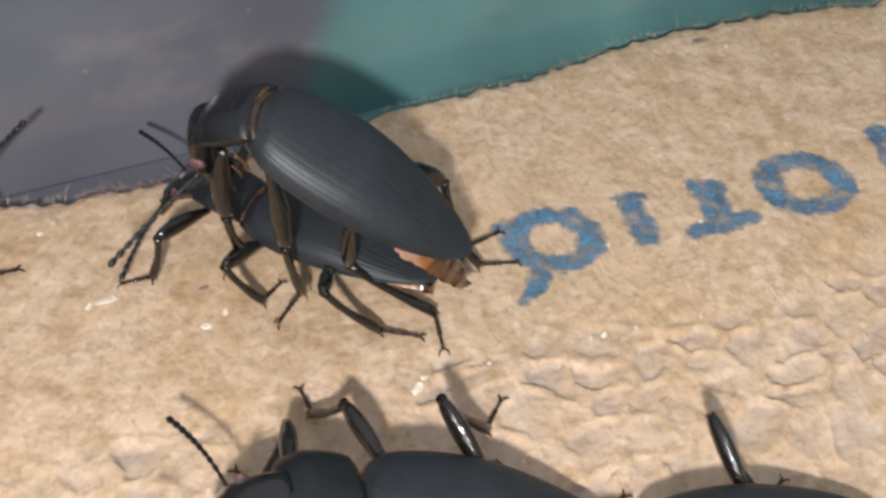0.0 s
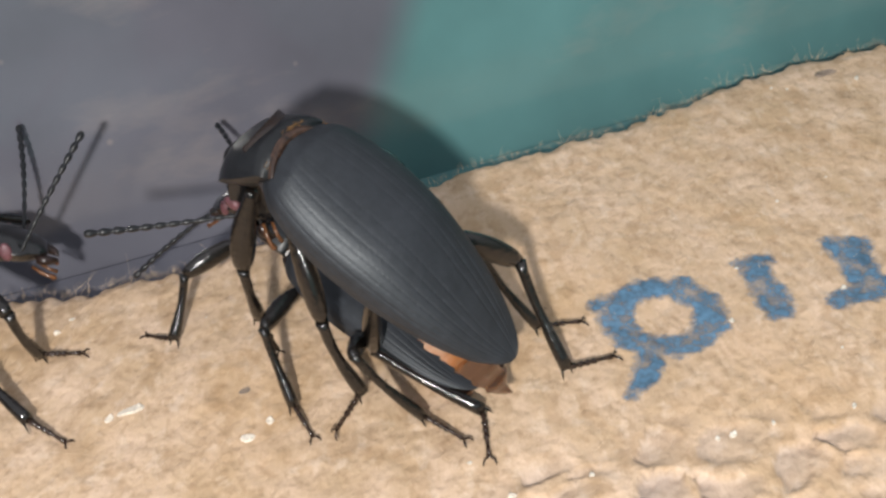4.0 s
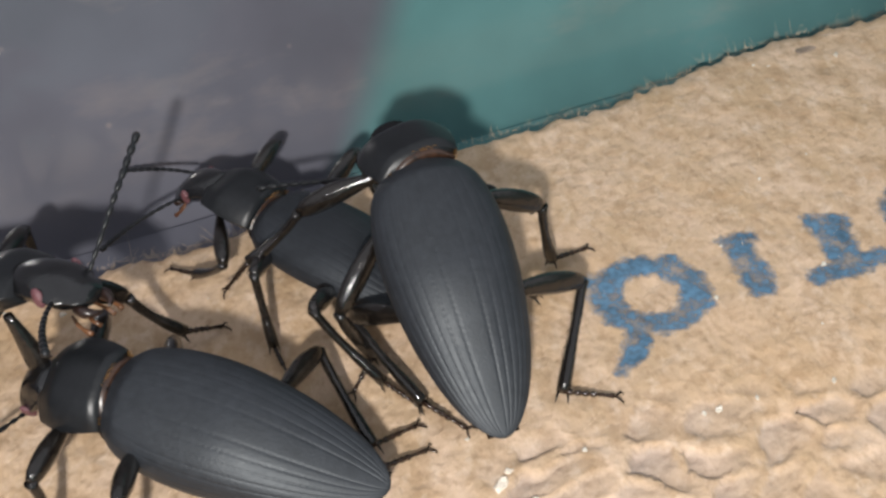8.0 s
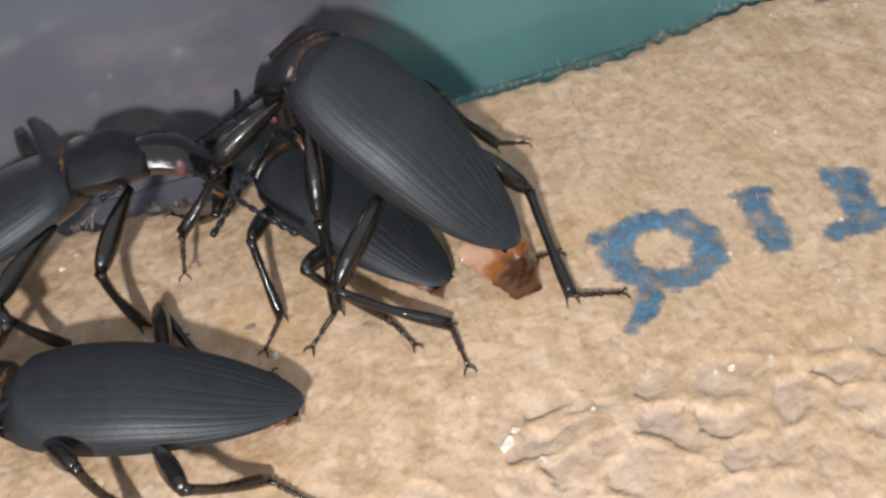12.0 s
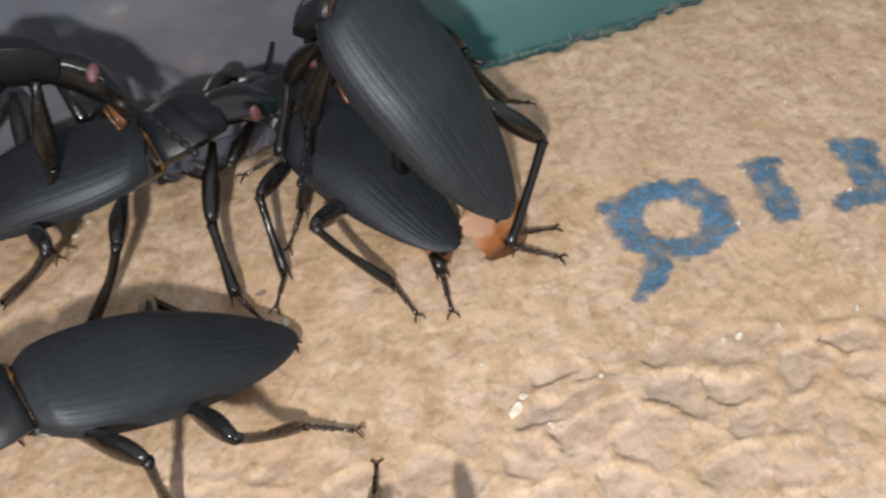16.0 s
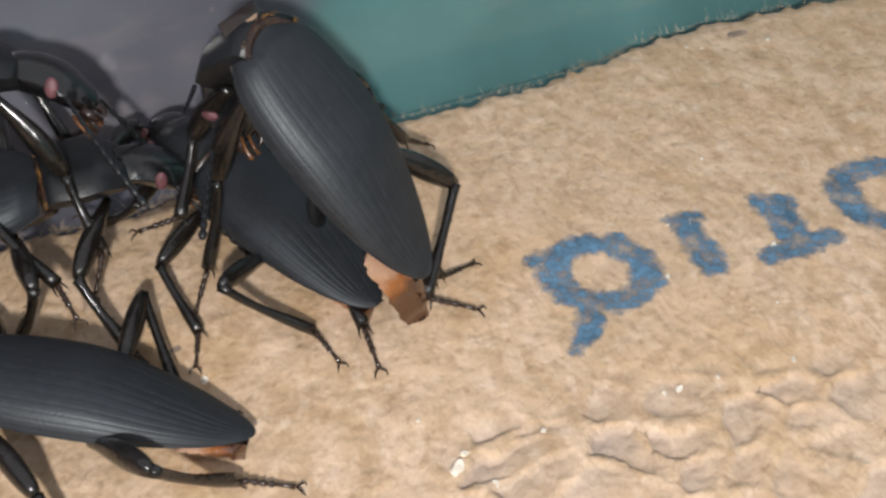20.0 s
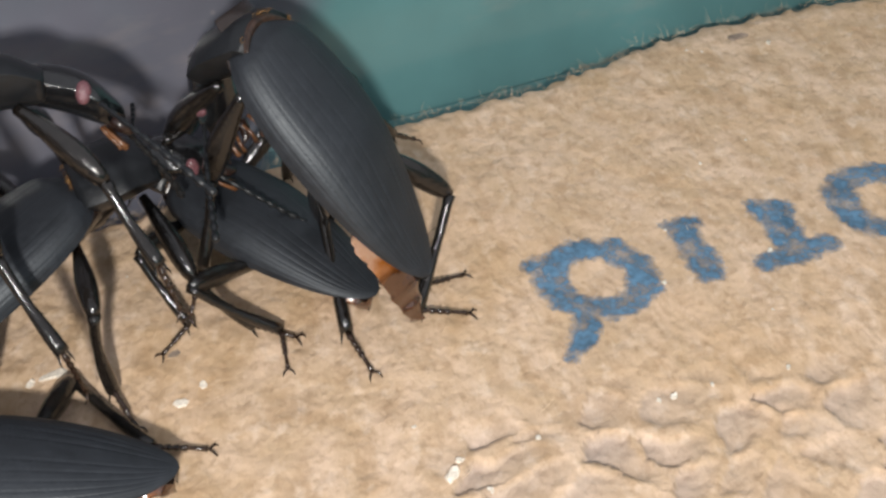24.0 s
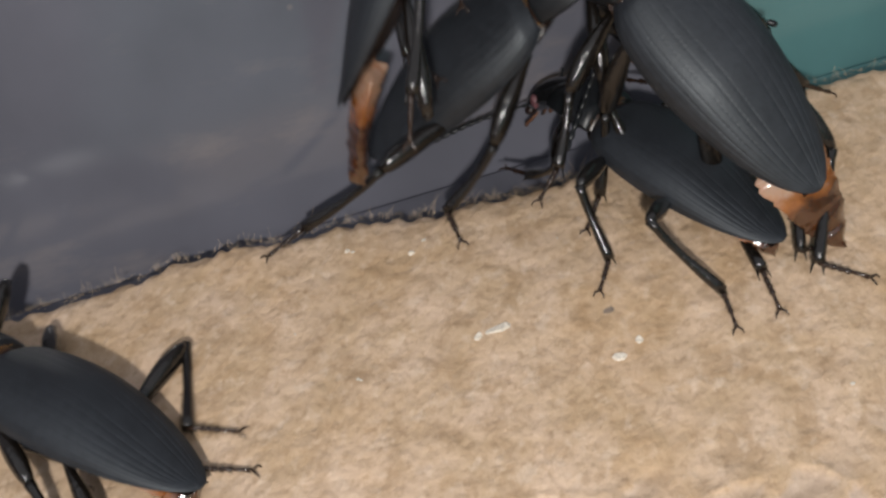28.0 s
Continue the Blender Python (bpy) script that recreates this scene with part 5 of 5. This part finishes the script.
FRONT_FEET = {
    ("right", "hind"): [(0, -8.9, -15.3, 0.3, 68, -30), (1, -9, -15.2, 0.5, 69, -12), (2, -8.6, -14.5, 0.2, 78, -12), (3, -8.4, -13.6, 0.2, 75, -12), (6.5, -18.3, -9.4, -0.1, 68, 1), (7, -18.5, -9.7, 0.3, 58, -105), (8, -19.1, -9.4, 0.3, 34, -93), (9, -22.5, -5.1, 0.2, 61, -93), (10, -28.2, -7.6, 0.3, 31, -98), (11, -28, -8, 0.2, 22, -103), (14, -28, -7.6, 0.2, 12, -115), (15, -29.1, -8.2, 0.3, 8, -118), (16, -27.3, -8.4, 0.2, -9, -104), (17, -28.6, -7.1, 0.2, -55, -180), (19, -27.3, -8.7, 0.2, -27, -140), (22, -24.2, -10.3, 0.1, -13, -138), (24, -27.3, -11.2, 0.1, 0, -138), (25, -27.7, -11.1, 0, -3, -178), (26, -28.1, -12, 0.3, 32, -114), (27, -30.4, -13.2, 0.3, 13, -110), (28, -51.3, -12.6, 0.2, 0, -107)],
    ("left", "hind"): [(0, -1.8, -23.2, 0.2, 46, -76), (1, -3.5, -21.2, 0.2, 54, -76), (2, -5.3, -19.2, 0.2, 63, -76), (3, -5.1, -23.2, 0.2, 60, -76), (4, -6, -31.6, 0.2, 50, -76), (5, -7.7, -29.9, 0.2, 33, -76), (6, -11, -25, 0.2, 13, -76), (8, -18.5, -11.2, 0.2, 30, -76), (9, -21.1, -10.1, 0.3, 31, -97), (10, -23.3, -18.4, 0.3, -5, 42), (11, -25.4, -16.6, 0.2, -26, 52), (14, -23.6, -18.7, 0, -32, 41), (15, -23.1, -14.7, 0.2, -7, 48), (16, -23.2, -15.1, 0.4, -3, 48), (17, -23, -14.5, 0, -32, 50), (18, -23.2, -14.8, 0.3, -5, 48), (19, -22.8, -14.6, 0.1, -8, 48), (20, -22.8, -14.6, 0.2, -6, 43), (21, -22.8, -14.6, 0.1, -8, 46), (23, -23.9, -16.4, 0.1, 3, 46), (24, -25, -16, 0.1, 8, 46), (25, -32.1, -19.8, 0.6, -15, 25), (27, -37.4, -19.3, 0.6, -10, 25), (28, -49.9, -15.5, 0.2, 3, 100)],
    ("left", "middle"): [(0, -16.5, -37.4, 0.7, -104, 0), (1, -15.9, -37.3, 0.7, -96, 0), (2, -15.4, -36.9, 0.7, -87, 0), (3, -15.9, -40.5, 0.7, -90, 0), (4, -19.7, -46.7, 0.7, -100, 0), (5, -25.2, -40.3, 0.7, -117, 0), (6, -31, -28.6, 0.7, -138, 0), (7, -33.5, -21.7, 0.7, -125, 0), (9, -36.1, -23.2, 0.7, -100, 0), (14, -32.5, -19.1, -0.1, -74, 29), (15, -31.7, -21.9, 0.1, -74, 5), (16, -31.7, -22.4, 0.6, -69, 11), (17, -30.1, -21.3, 0.3, -30, -3), (18, -30.7, -21.1, 0.2, -38, 10), (19, -30.3, -22.5, 0.2, -72, 10), (23, -31.6, -26.1, 0.2, -69, 10), (24, -39.3, -20.2, 0.2, -40, 10), (25, -40.3, -19.2, 0.2, -46, 10), (27, -45.6, -19.3, 0.2, -41, 10), (28, -55.9, -24, 0.2, -40, 10)],
    ("left", "front"): [(0, -26.3, -32.3, 0.2, -152, -51), (1, -26.4, -33.7, 0.2, -144, -51), (2, -26.2, -34.9, 0.2, -136, -51), (3, -26.6, -37.9, 0.2, -138, -51), (4, -29.8, -42.3, 0.2, -148, -51), (5, -33.6, -33.1, 0.2, -165, -51), (7, -40.8, -13.4, 0.2, -173, -51), (8, -41.7, -16.4, 0.4, -176, -1), (10, -43.9, -22.6, 0.4, -148, -1), (11, -45.5, -20.6, 0.4, -157, -1), (12, -45.5, -20.3, 0.4, -158, -1), (17, -48.7, -17, 0.2, -138, -89), (18, -48, -20.2, 0.1, -168, -29), (23, -49.1, -20.1, 0.2, -114, 116), (24, -49.8, -21.8, 0.2, -109, 116), (25, -50.9, -19.7, 0.2, -115, 116), (27, -56.1, -20.7, 0.2, -110, 116)],
    ("right", "middle"): [(0, -22.2, -13.8, 0.1, 110, 7), (1, -22.2, -13.9, 0.1, 95, 46), (2, -21.9, -13.8, 0.3, 129, 23), (3, -12.5, -11.4, 0.9, 242, 22), (6.5, -25.2, -1.2, 0.2, 413, 52), (7, -28, -7.3, 0.3, 421, 40), (8, -33.4, -6.3, 0.2, 461, 38), (9, -37.9, -6.9, 0.3, 436, 8), (16, -43, -11.9, 0.3, 468, 8), (17, -41.8, -4.6, 0.3, 443, 8), (19, -38.9, -4.3, 0.2, 444, 42), (20, -38.4, -4.2, 0.2, 440, 42), (21, -38.4, -3.5, 0.2, 436, 42), (22, -39.2, -5.2, 0.2, 440, 42), (23, -41.3, -8.6, 0.2, 447, 42), (24, -43.1, -9.6, 0.2, 452, 42), (25, -43, -8.3, 0.2, 446, 42), (26, -44.8, -8, 0.2, 457, 42), (28, -62.7, -6.7, 0.2, 423, 42)],
    ("right", "front"): [(0, -25.9, -20.5, 0.1, 137, 40), (3, -29.1, -26.4, 0.1, 151, 40), (4, -30.3, -30.5, 0.1, 141, 40), (5, -30.6, -21.7, 0.1, 124, 40), (6, -29.6, -9.4, 0.1, 103, 40), (7, -36.2, -2.5, 0.1, 115, 40), (8, -41, -1.9, 0.1, 121, 40), (9, -46.8, -7.1, 0.1, 141, 40), (10, -50.1, -9.6, 0.1, 149, 40), (11, -49.5, -6.7, 0.1, 140, 40), (12, -49.4, -6.4, 0.1, 139, 40), (13, -49.3, -6, 0.1, 139, 40), (14, -49.1, -6.2, 0.1, 139, 40), (15, -49.9, -6.9, 0.1, 143, 40), (16, -50.4, -16.7, 0.1, 173, 40), (17, -50.6, -5.8, 0.1, 148, 40), (18, -49.2, -6.5, 0.1, 142, 40), (19, -48.4, -3.3, 0.1, 134, 40), (20, -47.8, -2.5, 0.1, 130, 40), (21, -47.7, -1.3, 0.1, 126, 40), (22, -48.6, -3.5, 0.1, 129, 40), (23, -50.9, -8.2, 0.1, 137, 40), (24, -52.6, -10.1, 0.1, 142, 40), (25, -52.5, -7.7, 0.1, 136, 40), (26, -54.3, -9.2, 0.1, 147, 40), (27, -58.7, -8.9, 0.1, 141, 40), (28, -71.2, -2.3, 0.1, 112, 40)],
}
STRAY = [
    (0, 2.6, -28.5, 0.2, 190, 2, 0, 6, 0),
    (1, 5.5, -32.5, 0.2, 190, 2, 0, 6, 0),
    (3, 12, -46, 0.2, 200, 2, 0, 6, 0),
    (12, 10, -52, 0.2, 180, 2, 0, 6, 0),
    (14, -3, -37, 0.2, 182, 2, 0, 6, 0),
    (15, -9.4, -31.6, 0.2, 182, 2, 0, 6, 0),
    (16, -19.4, -31, 0.2, 182, 2, 0, 6, 0),
    (17, -17.2, -31.3, 0.2, 180, 2, 0, 6, 0),
    (18, -13, -34.8, 0.2, 176, 2, 0, 6, 0),
    (20, 0, -48, 0.2, 120, 2, 0, 6, 0),
    (28, 12, -54, 0.2, 100, 2, 0, 6, 0),
]
STRAY_FEET = {
    ("right", "middle"): [(0, 1.5, -28.6, 0.25, 100, 95), (1, 4, -32.6), (12, 7, -45), (14, -7, -25), (15, -11.9, -18.4), (16, -22, -17.3), (17, -19.6, -18), (18, -15.5, -21.8), (20, -4, -40), (28, 10, -46)],
}

# antennae: seconds, spread, lift and sway in degrees
ANTENNAE = {
    ("walker", "left"): [(1, 97, 17, 2), (3, 76, 27, 2), (4, 72, 43, 2), (6.5, 40, 72, 2), (7, 71, 55, 2), (9, 56, 33, 2), (10, 46, 34, 2), (15, 35, -40, 5)],
    ("walker", "right"): [(1, 39, 65, 2), (2, -17, 56, 2), (3, -18, 52, 2), (7, 9, 46, 2), (8, 57, 6, 2), (10, 80, 22, 2), (15, 35, -40, 5)],
    ("under", "left"): [(0, 79, -18, 2), (1, 66, 0, 2), (2, 65, 25, 2), (3, 82, 1, 2), (4, 39, -34, 2), (7, 98, 16, 2), (8, 78, 11, 2), (13, 45, -5, 5)],
    ("under", "right"): [(7, 36, 14, 2), (8, 2, 0, 2), (9, 45, 0, 2), (14, 50, 10, 5)],
    ("rider", "left"): [(0, 53, 23, 2), (1, 3, 17, 2), (2, 4, 20, 2), (4, 85, 43, 2), (6.5, 27, 27, 2), (7, 10, 53, 2), (8, 53, 35, 2), (9, 72, 25, 2), (14, 60, -30, 5)],
    ("front", "right"): [(0, 84, -8, 2), (1, 96, 3, 2), (3, 105, 45, 2), (8, 25, -18, 5)],
    ("front", "left"): [(7, 104, 44, 2), (18, 90, 21, 2), (23, 30, -22, 5)],
    ("climber", "right"): [(24, 53, -24, 2), (25, 25, -30, 2), (26, 66, -35, 2)],
}


def aimed(place, way, up):
    """The pose of a limb that starts at place and runs along way."""
    x = Vector(way).normalized()
    y = Vector(up).cross(x)
    y = y.normalized() if y.length > 1e-6 else x.orthogonal().normalized()
    z = x.cross(y)
    m = Matrix((x, y, z)).transposed().to_4x4()
    m.translation = place
    return m


def at_time(rows, t):
    """Values between the rows, gliding."""
    if t <= rows[0][0]:
        return list(rows[0][1:])
    for a, b in zip(rows, rows[1:]):
        if t <= b[0]:
            k = (t - a[0]) / (b[0] - a[0])
            return [p + (q - p) * k for p, q in zip(a[1:], b[1:])]
    return list(rows[-1][1:])


def body_pose(v):
    x, y, z, yaw, rise, roll = v[:6]
    return pose(x * MM, y * MM, z * MM, 0, 0, yaw) @ pose(0, 0, 0, 0, -rise, 0) @ pose(0, 0, 0, roll, 0, 0)


def leg_poses(kind, sign, foot, m, size, fore_m, toe=None, swivel=None):
    """Femur in body space, tibia and tarsus in femur space, so that the claws reach the foot's place.
    toe: the heading of the tarsus; swivel: how far the knee has turned from straight above the line from hip to ankle."""
    coxa, a, b, c, _ = LEGS[kind]
    coxa = Vector((coxa[0], coxa[1] * sign, coxa[2]))
    if kind == "front":
        coxa = (fore_m @ ((coxa - Vector(JOINT)) * MM)) / MM
    inv = m.inverted()
    goal = (inv @ Vector(foot)) / (size * MM)
    up = (inv.to_3x3() @ Vector((0, 0, 1))).normalized()
    out = goal - coxa
    out = out - up * out.dot(up)
    out = out.normalized() if out.length > 1e-4 else Vector((0, sign, 0))
    if toe is not None:
        out = inv.to_3x3() @ Vector((math.cos(radians(toe)), math.sin(radians(toe)), 0))
        out = out.normalized()
    ankle = goal - out * (c * 0.98) + up * HEEL
    d = ankle - coxa
    reach = min(max(d.length, abs(a - b) + 0.6), (a + b) * 0.985)
    way = d.normalized()
    ankle = coxa + way * reach
    cosine = (a * a + reach * reach - b * b) / (2 * a * reach)
    cosine = max(-1, min(1, cosine))
    pole = up * 0.3 + Vector((0.12 if kind == "front" else -0.12, sign, 0))
    # a knee that would dip into the board turns up again
    for share in (1.0, 0.85, 0.7, 0.55, 0.4, 0.2, 0.0):
        if swivel is not None:
            high = (up - way * up.dot(way)).normalized()
            turn = radians(((swivel + 180) % 360 - 180) * share)
            pole = high * math.cos(turn) + way.cross(high) * math.sin(turn)
        side_way = (pole - way * pole.dot(way)).normalized()
        knee = coxa + way * (a * cosine) + side_way * (a * math.sqrt(1 - cosine * cosine))
        if (m @ (knee * size * MM)).z > 0.7 * MM:
            break
    f = aimed(coxa * MM, knee - coxa, up)
    t = aimed(knee * MM, ankle - knee, up)
    s = aimed(ankle * MM, goal - ankle, up)
    return f, f.inverted() @ t, f.inverted() @ s


def animate(thing, rows, feet, size, feelers, seed, perch=0.25, spread_out=1.0, drawn_in=()):
    root, fore, limbs = thing
    rng = random.Random(seed)
    times = [k * 0.5 for k in range(57)]
    values = [at_time(rows, t) for t in times]
    poses = [body_pose(v) for v in values]
    walk(root, list(zip(times, poses)))
    fores = [pose(*[c * MM for c in JOINT], 0, v[6], v[7]) for v in values]
    walk(fore, list(zip(times, fores)))
    if drawn_in:
        bend_at = Matrix.Translation((-0.008, 0, 0.002))
        walk(limbs["tip"], [(t, pose(x * MM, 0, z * MM) @ bend_at @ pose(0, 0, 0, 0, -bend, 0) @ bend_at.inverted()) for t, x, z, bend in drawn_in])
    for sign, side in ((1, "left"), (-1, "right")):
        for kind in LEGS:
            set_rows, rest = feet.get((side, kind)), LEGS[kind][4]
            planted, keys = None, ([], [], [])
            for t, v, m, fore_m in zip(times, values, poses, fores):
                yaw = radians(v[3])
                q = (rest[0] * size * spread_out, sign * rest[1] * size * spread_out)
                want = Vector((v[0] + q[0] * math.cos(yaw) - q[1] * math.sin(yaw), v[1] + q[0] * math.sin(yaw) + q[1] * math.cos(yaw), perch))
                toe = swivel = None
                if set_rows:
                    x, y, *more = at_time(set_rows, t)
                    planted = Vector((x, y, more[0] if more else 0.25))
                    if len(more) == 3:
                        toe, swivel = more[1:]
                elif planted is None or (want - planted).length > 3.2:
                    planted = want
                for out, p in zip(keys, leg_poses(kind, sign, planted * MM, m, size, fore_m, toe, swivel)):
                    out.append((t, p))
            for ob, some in zip(limbs[side, kind], keys):
                walk(ob, some)
        held = feelers[side]
        base = Vector((14.5 - JOINT[0], sign * 1.8, 2.7 - JOINT[2])) * MM
        beat = rng.uniform(0, 6)
        turns = []
        for t in times:
            spread, lift, sway = at_time(held, t) if isinstance(held, list) else held
            a = spread + sway * math.sin(1.7 * t + beat) + 0.5 * sway * math.sin(3.9 * t + 2 * beat)
            e = lift + sway * 0.8 * math.sin(2.3 * t + beat + sign)
            turns.append((t, limbs["nod"] @ Matrix.Translation(base) @ pose(0, 0, 0, 0, -e, sign * a)))
        walk(limbs[side, "antenna"], turns)


def motions():
    plain = "black beetle with ridged wing cases standing on the board"
    under = beetle(0.76, 0.25, 15, "black ridged beetle crouching under another on the board")
    rider = beetle(0.86, 2.1, 50, "black ridged beetle mounted on another, amber abdomen end showing")
    walker = beetle(0.87, 0.25, 4, "black ridged beetle with pink eyes walking along the tank wall")
    climber = beetle(0.87, 2.3, 8, "black ridged beetle climbing onto another, amber abdomen end showing")
    front = beetle(0.84, 0.25, 14, plain)
    stray = beetle(0.78, 0.25, 20, "black ridged beetle passing over the waffled board")
    animate(under, UNDER, UNDER_FEET, 0.76, {"left": ANTENNAE["under", "left"], "right": ANTENNAE["under", "right"]}, 1)
    animate(rider, RIDER, RIDER_FEET, 0.86, {"left": ANTENNAE["rider", "left"], "right": (75, -35, 6)}, 2, drawn_in=[(0, 0.9, 0, 12), (4.5, 0.9, 0, 14), (6.5, 2.4, 0, 9), (8, 7, 1.2, 0), (10, 7, 1.2, 0), (11, 2.2, 0, 5), (13.5, -2.8, 0, 13), (17, -2.3, 0, 13), (20, -1.0, 0, 12), (24, 0.6, 0, 8), (27, 0.8, 0, 8), (28, -1.4, 0, 10)])
    animate(walker, WALKER, WALKER_FEET, 0.87, {"left": ANTENNAE["walker", "left"], "right": ANTENNAE["walker", "right"]}, 3)
    animate(climber, CLIMBER, CLIMBER_FEET, 0.87, {"left": (35, -35, 7), "right": ANTENNAE["climber", "right"]}, 4, perch=4.5, spread_out=0.72, drawn_in=[(0, 7, 1.2, 0), (27.0, 7, 1.2, 0), (27.6, 1.5, 0, 4), (28, -1.4, 0, 8)])
    animate(front, FRONT, FRONT_FEET, 0.84, {"left": ANTENNAE["front", "left"], "right": ANTENNAE["front", "right"]}, 5)
    animate(stray, STRAY, STRAY_FEET, 0.78, {"left": (40, -20, 5), "right": (40, -20, 5)}, 6, spread_out=0.6)


motions()
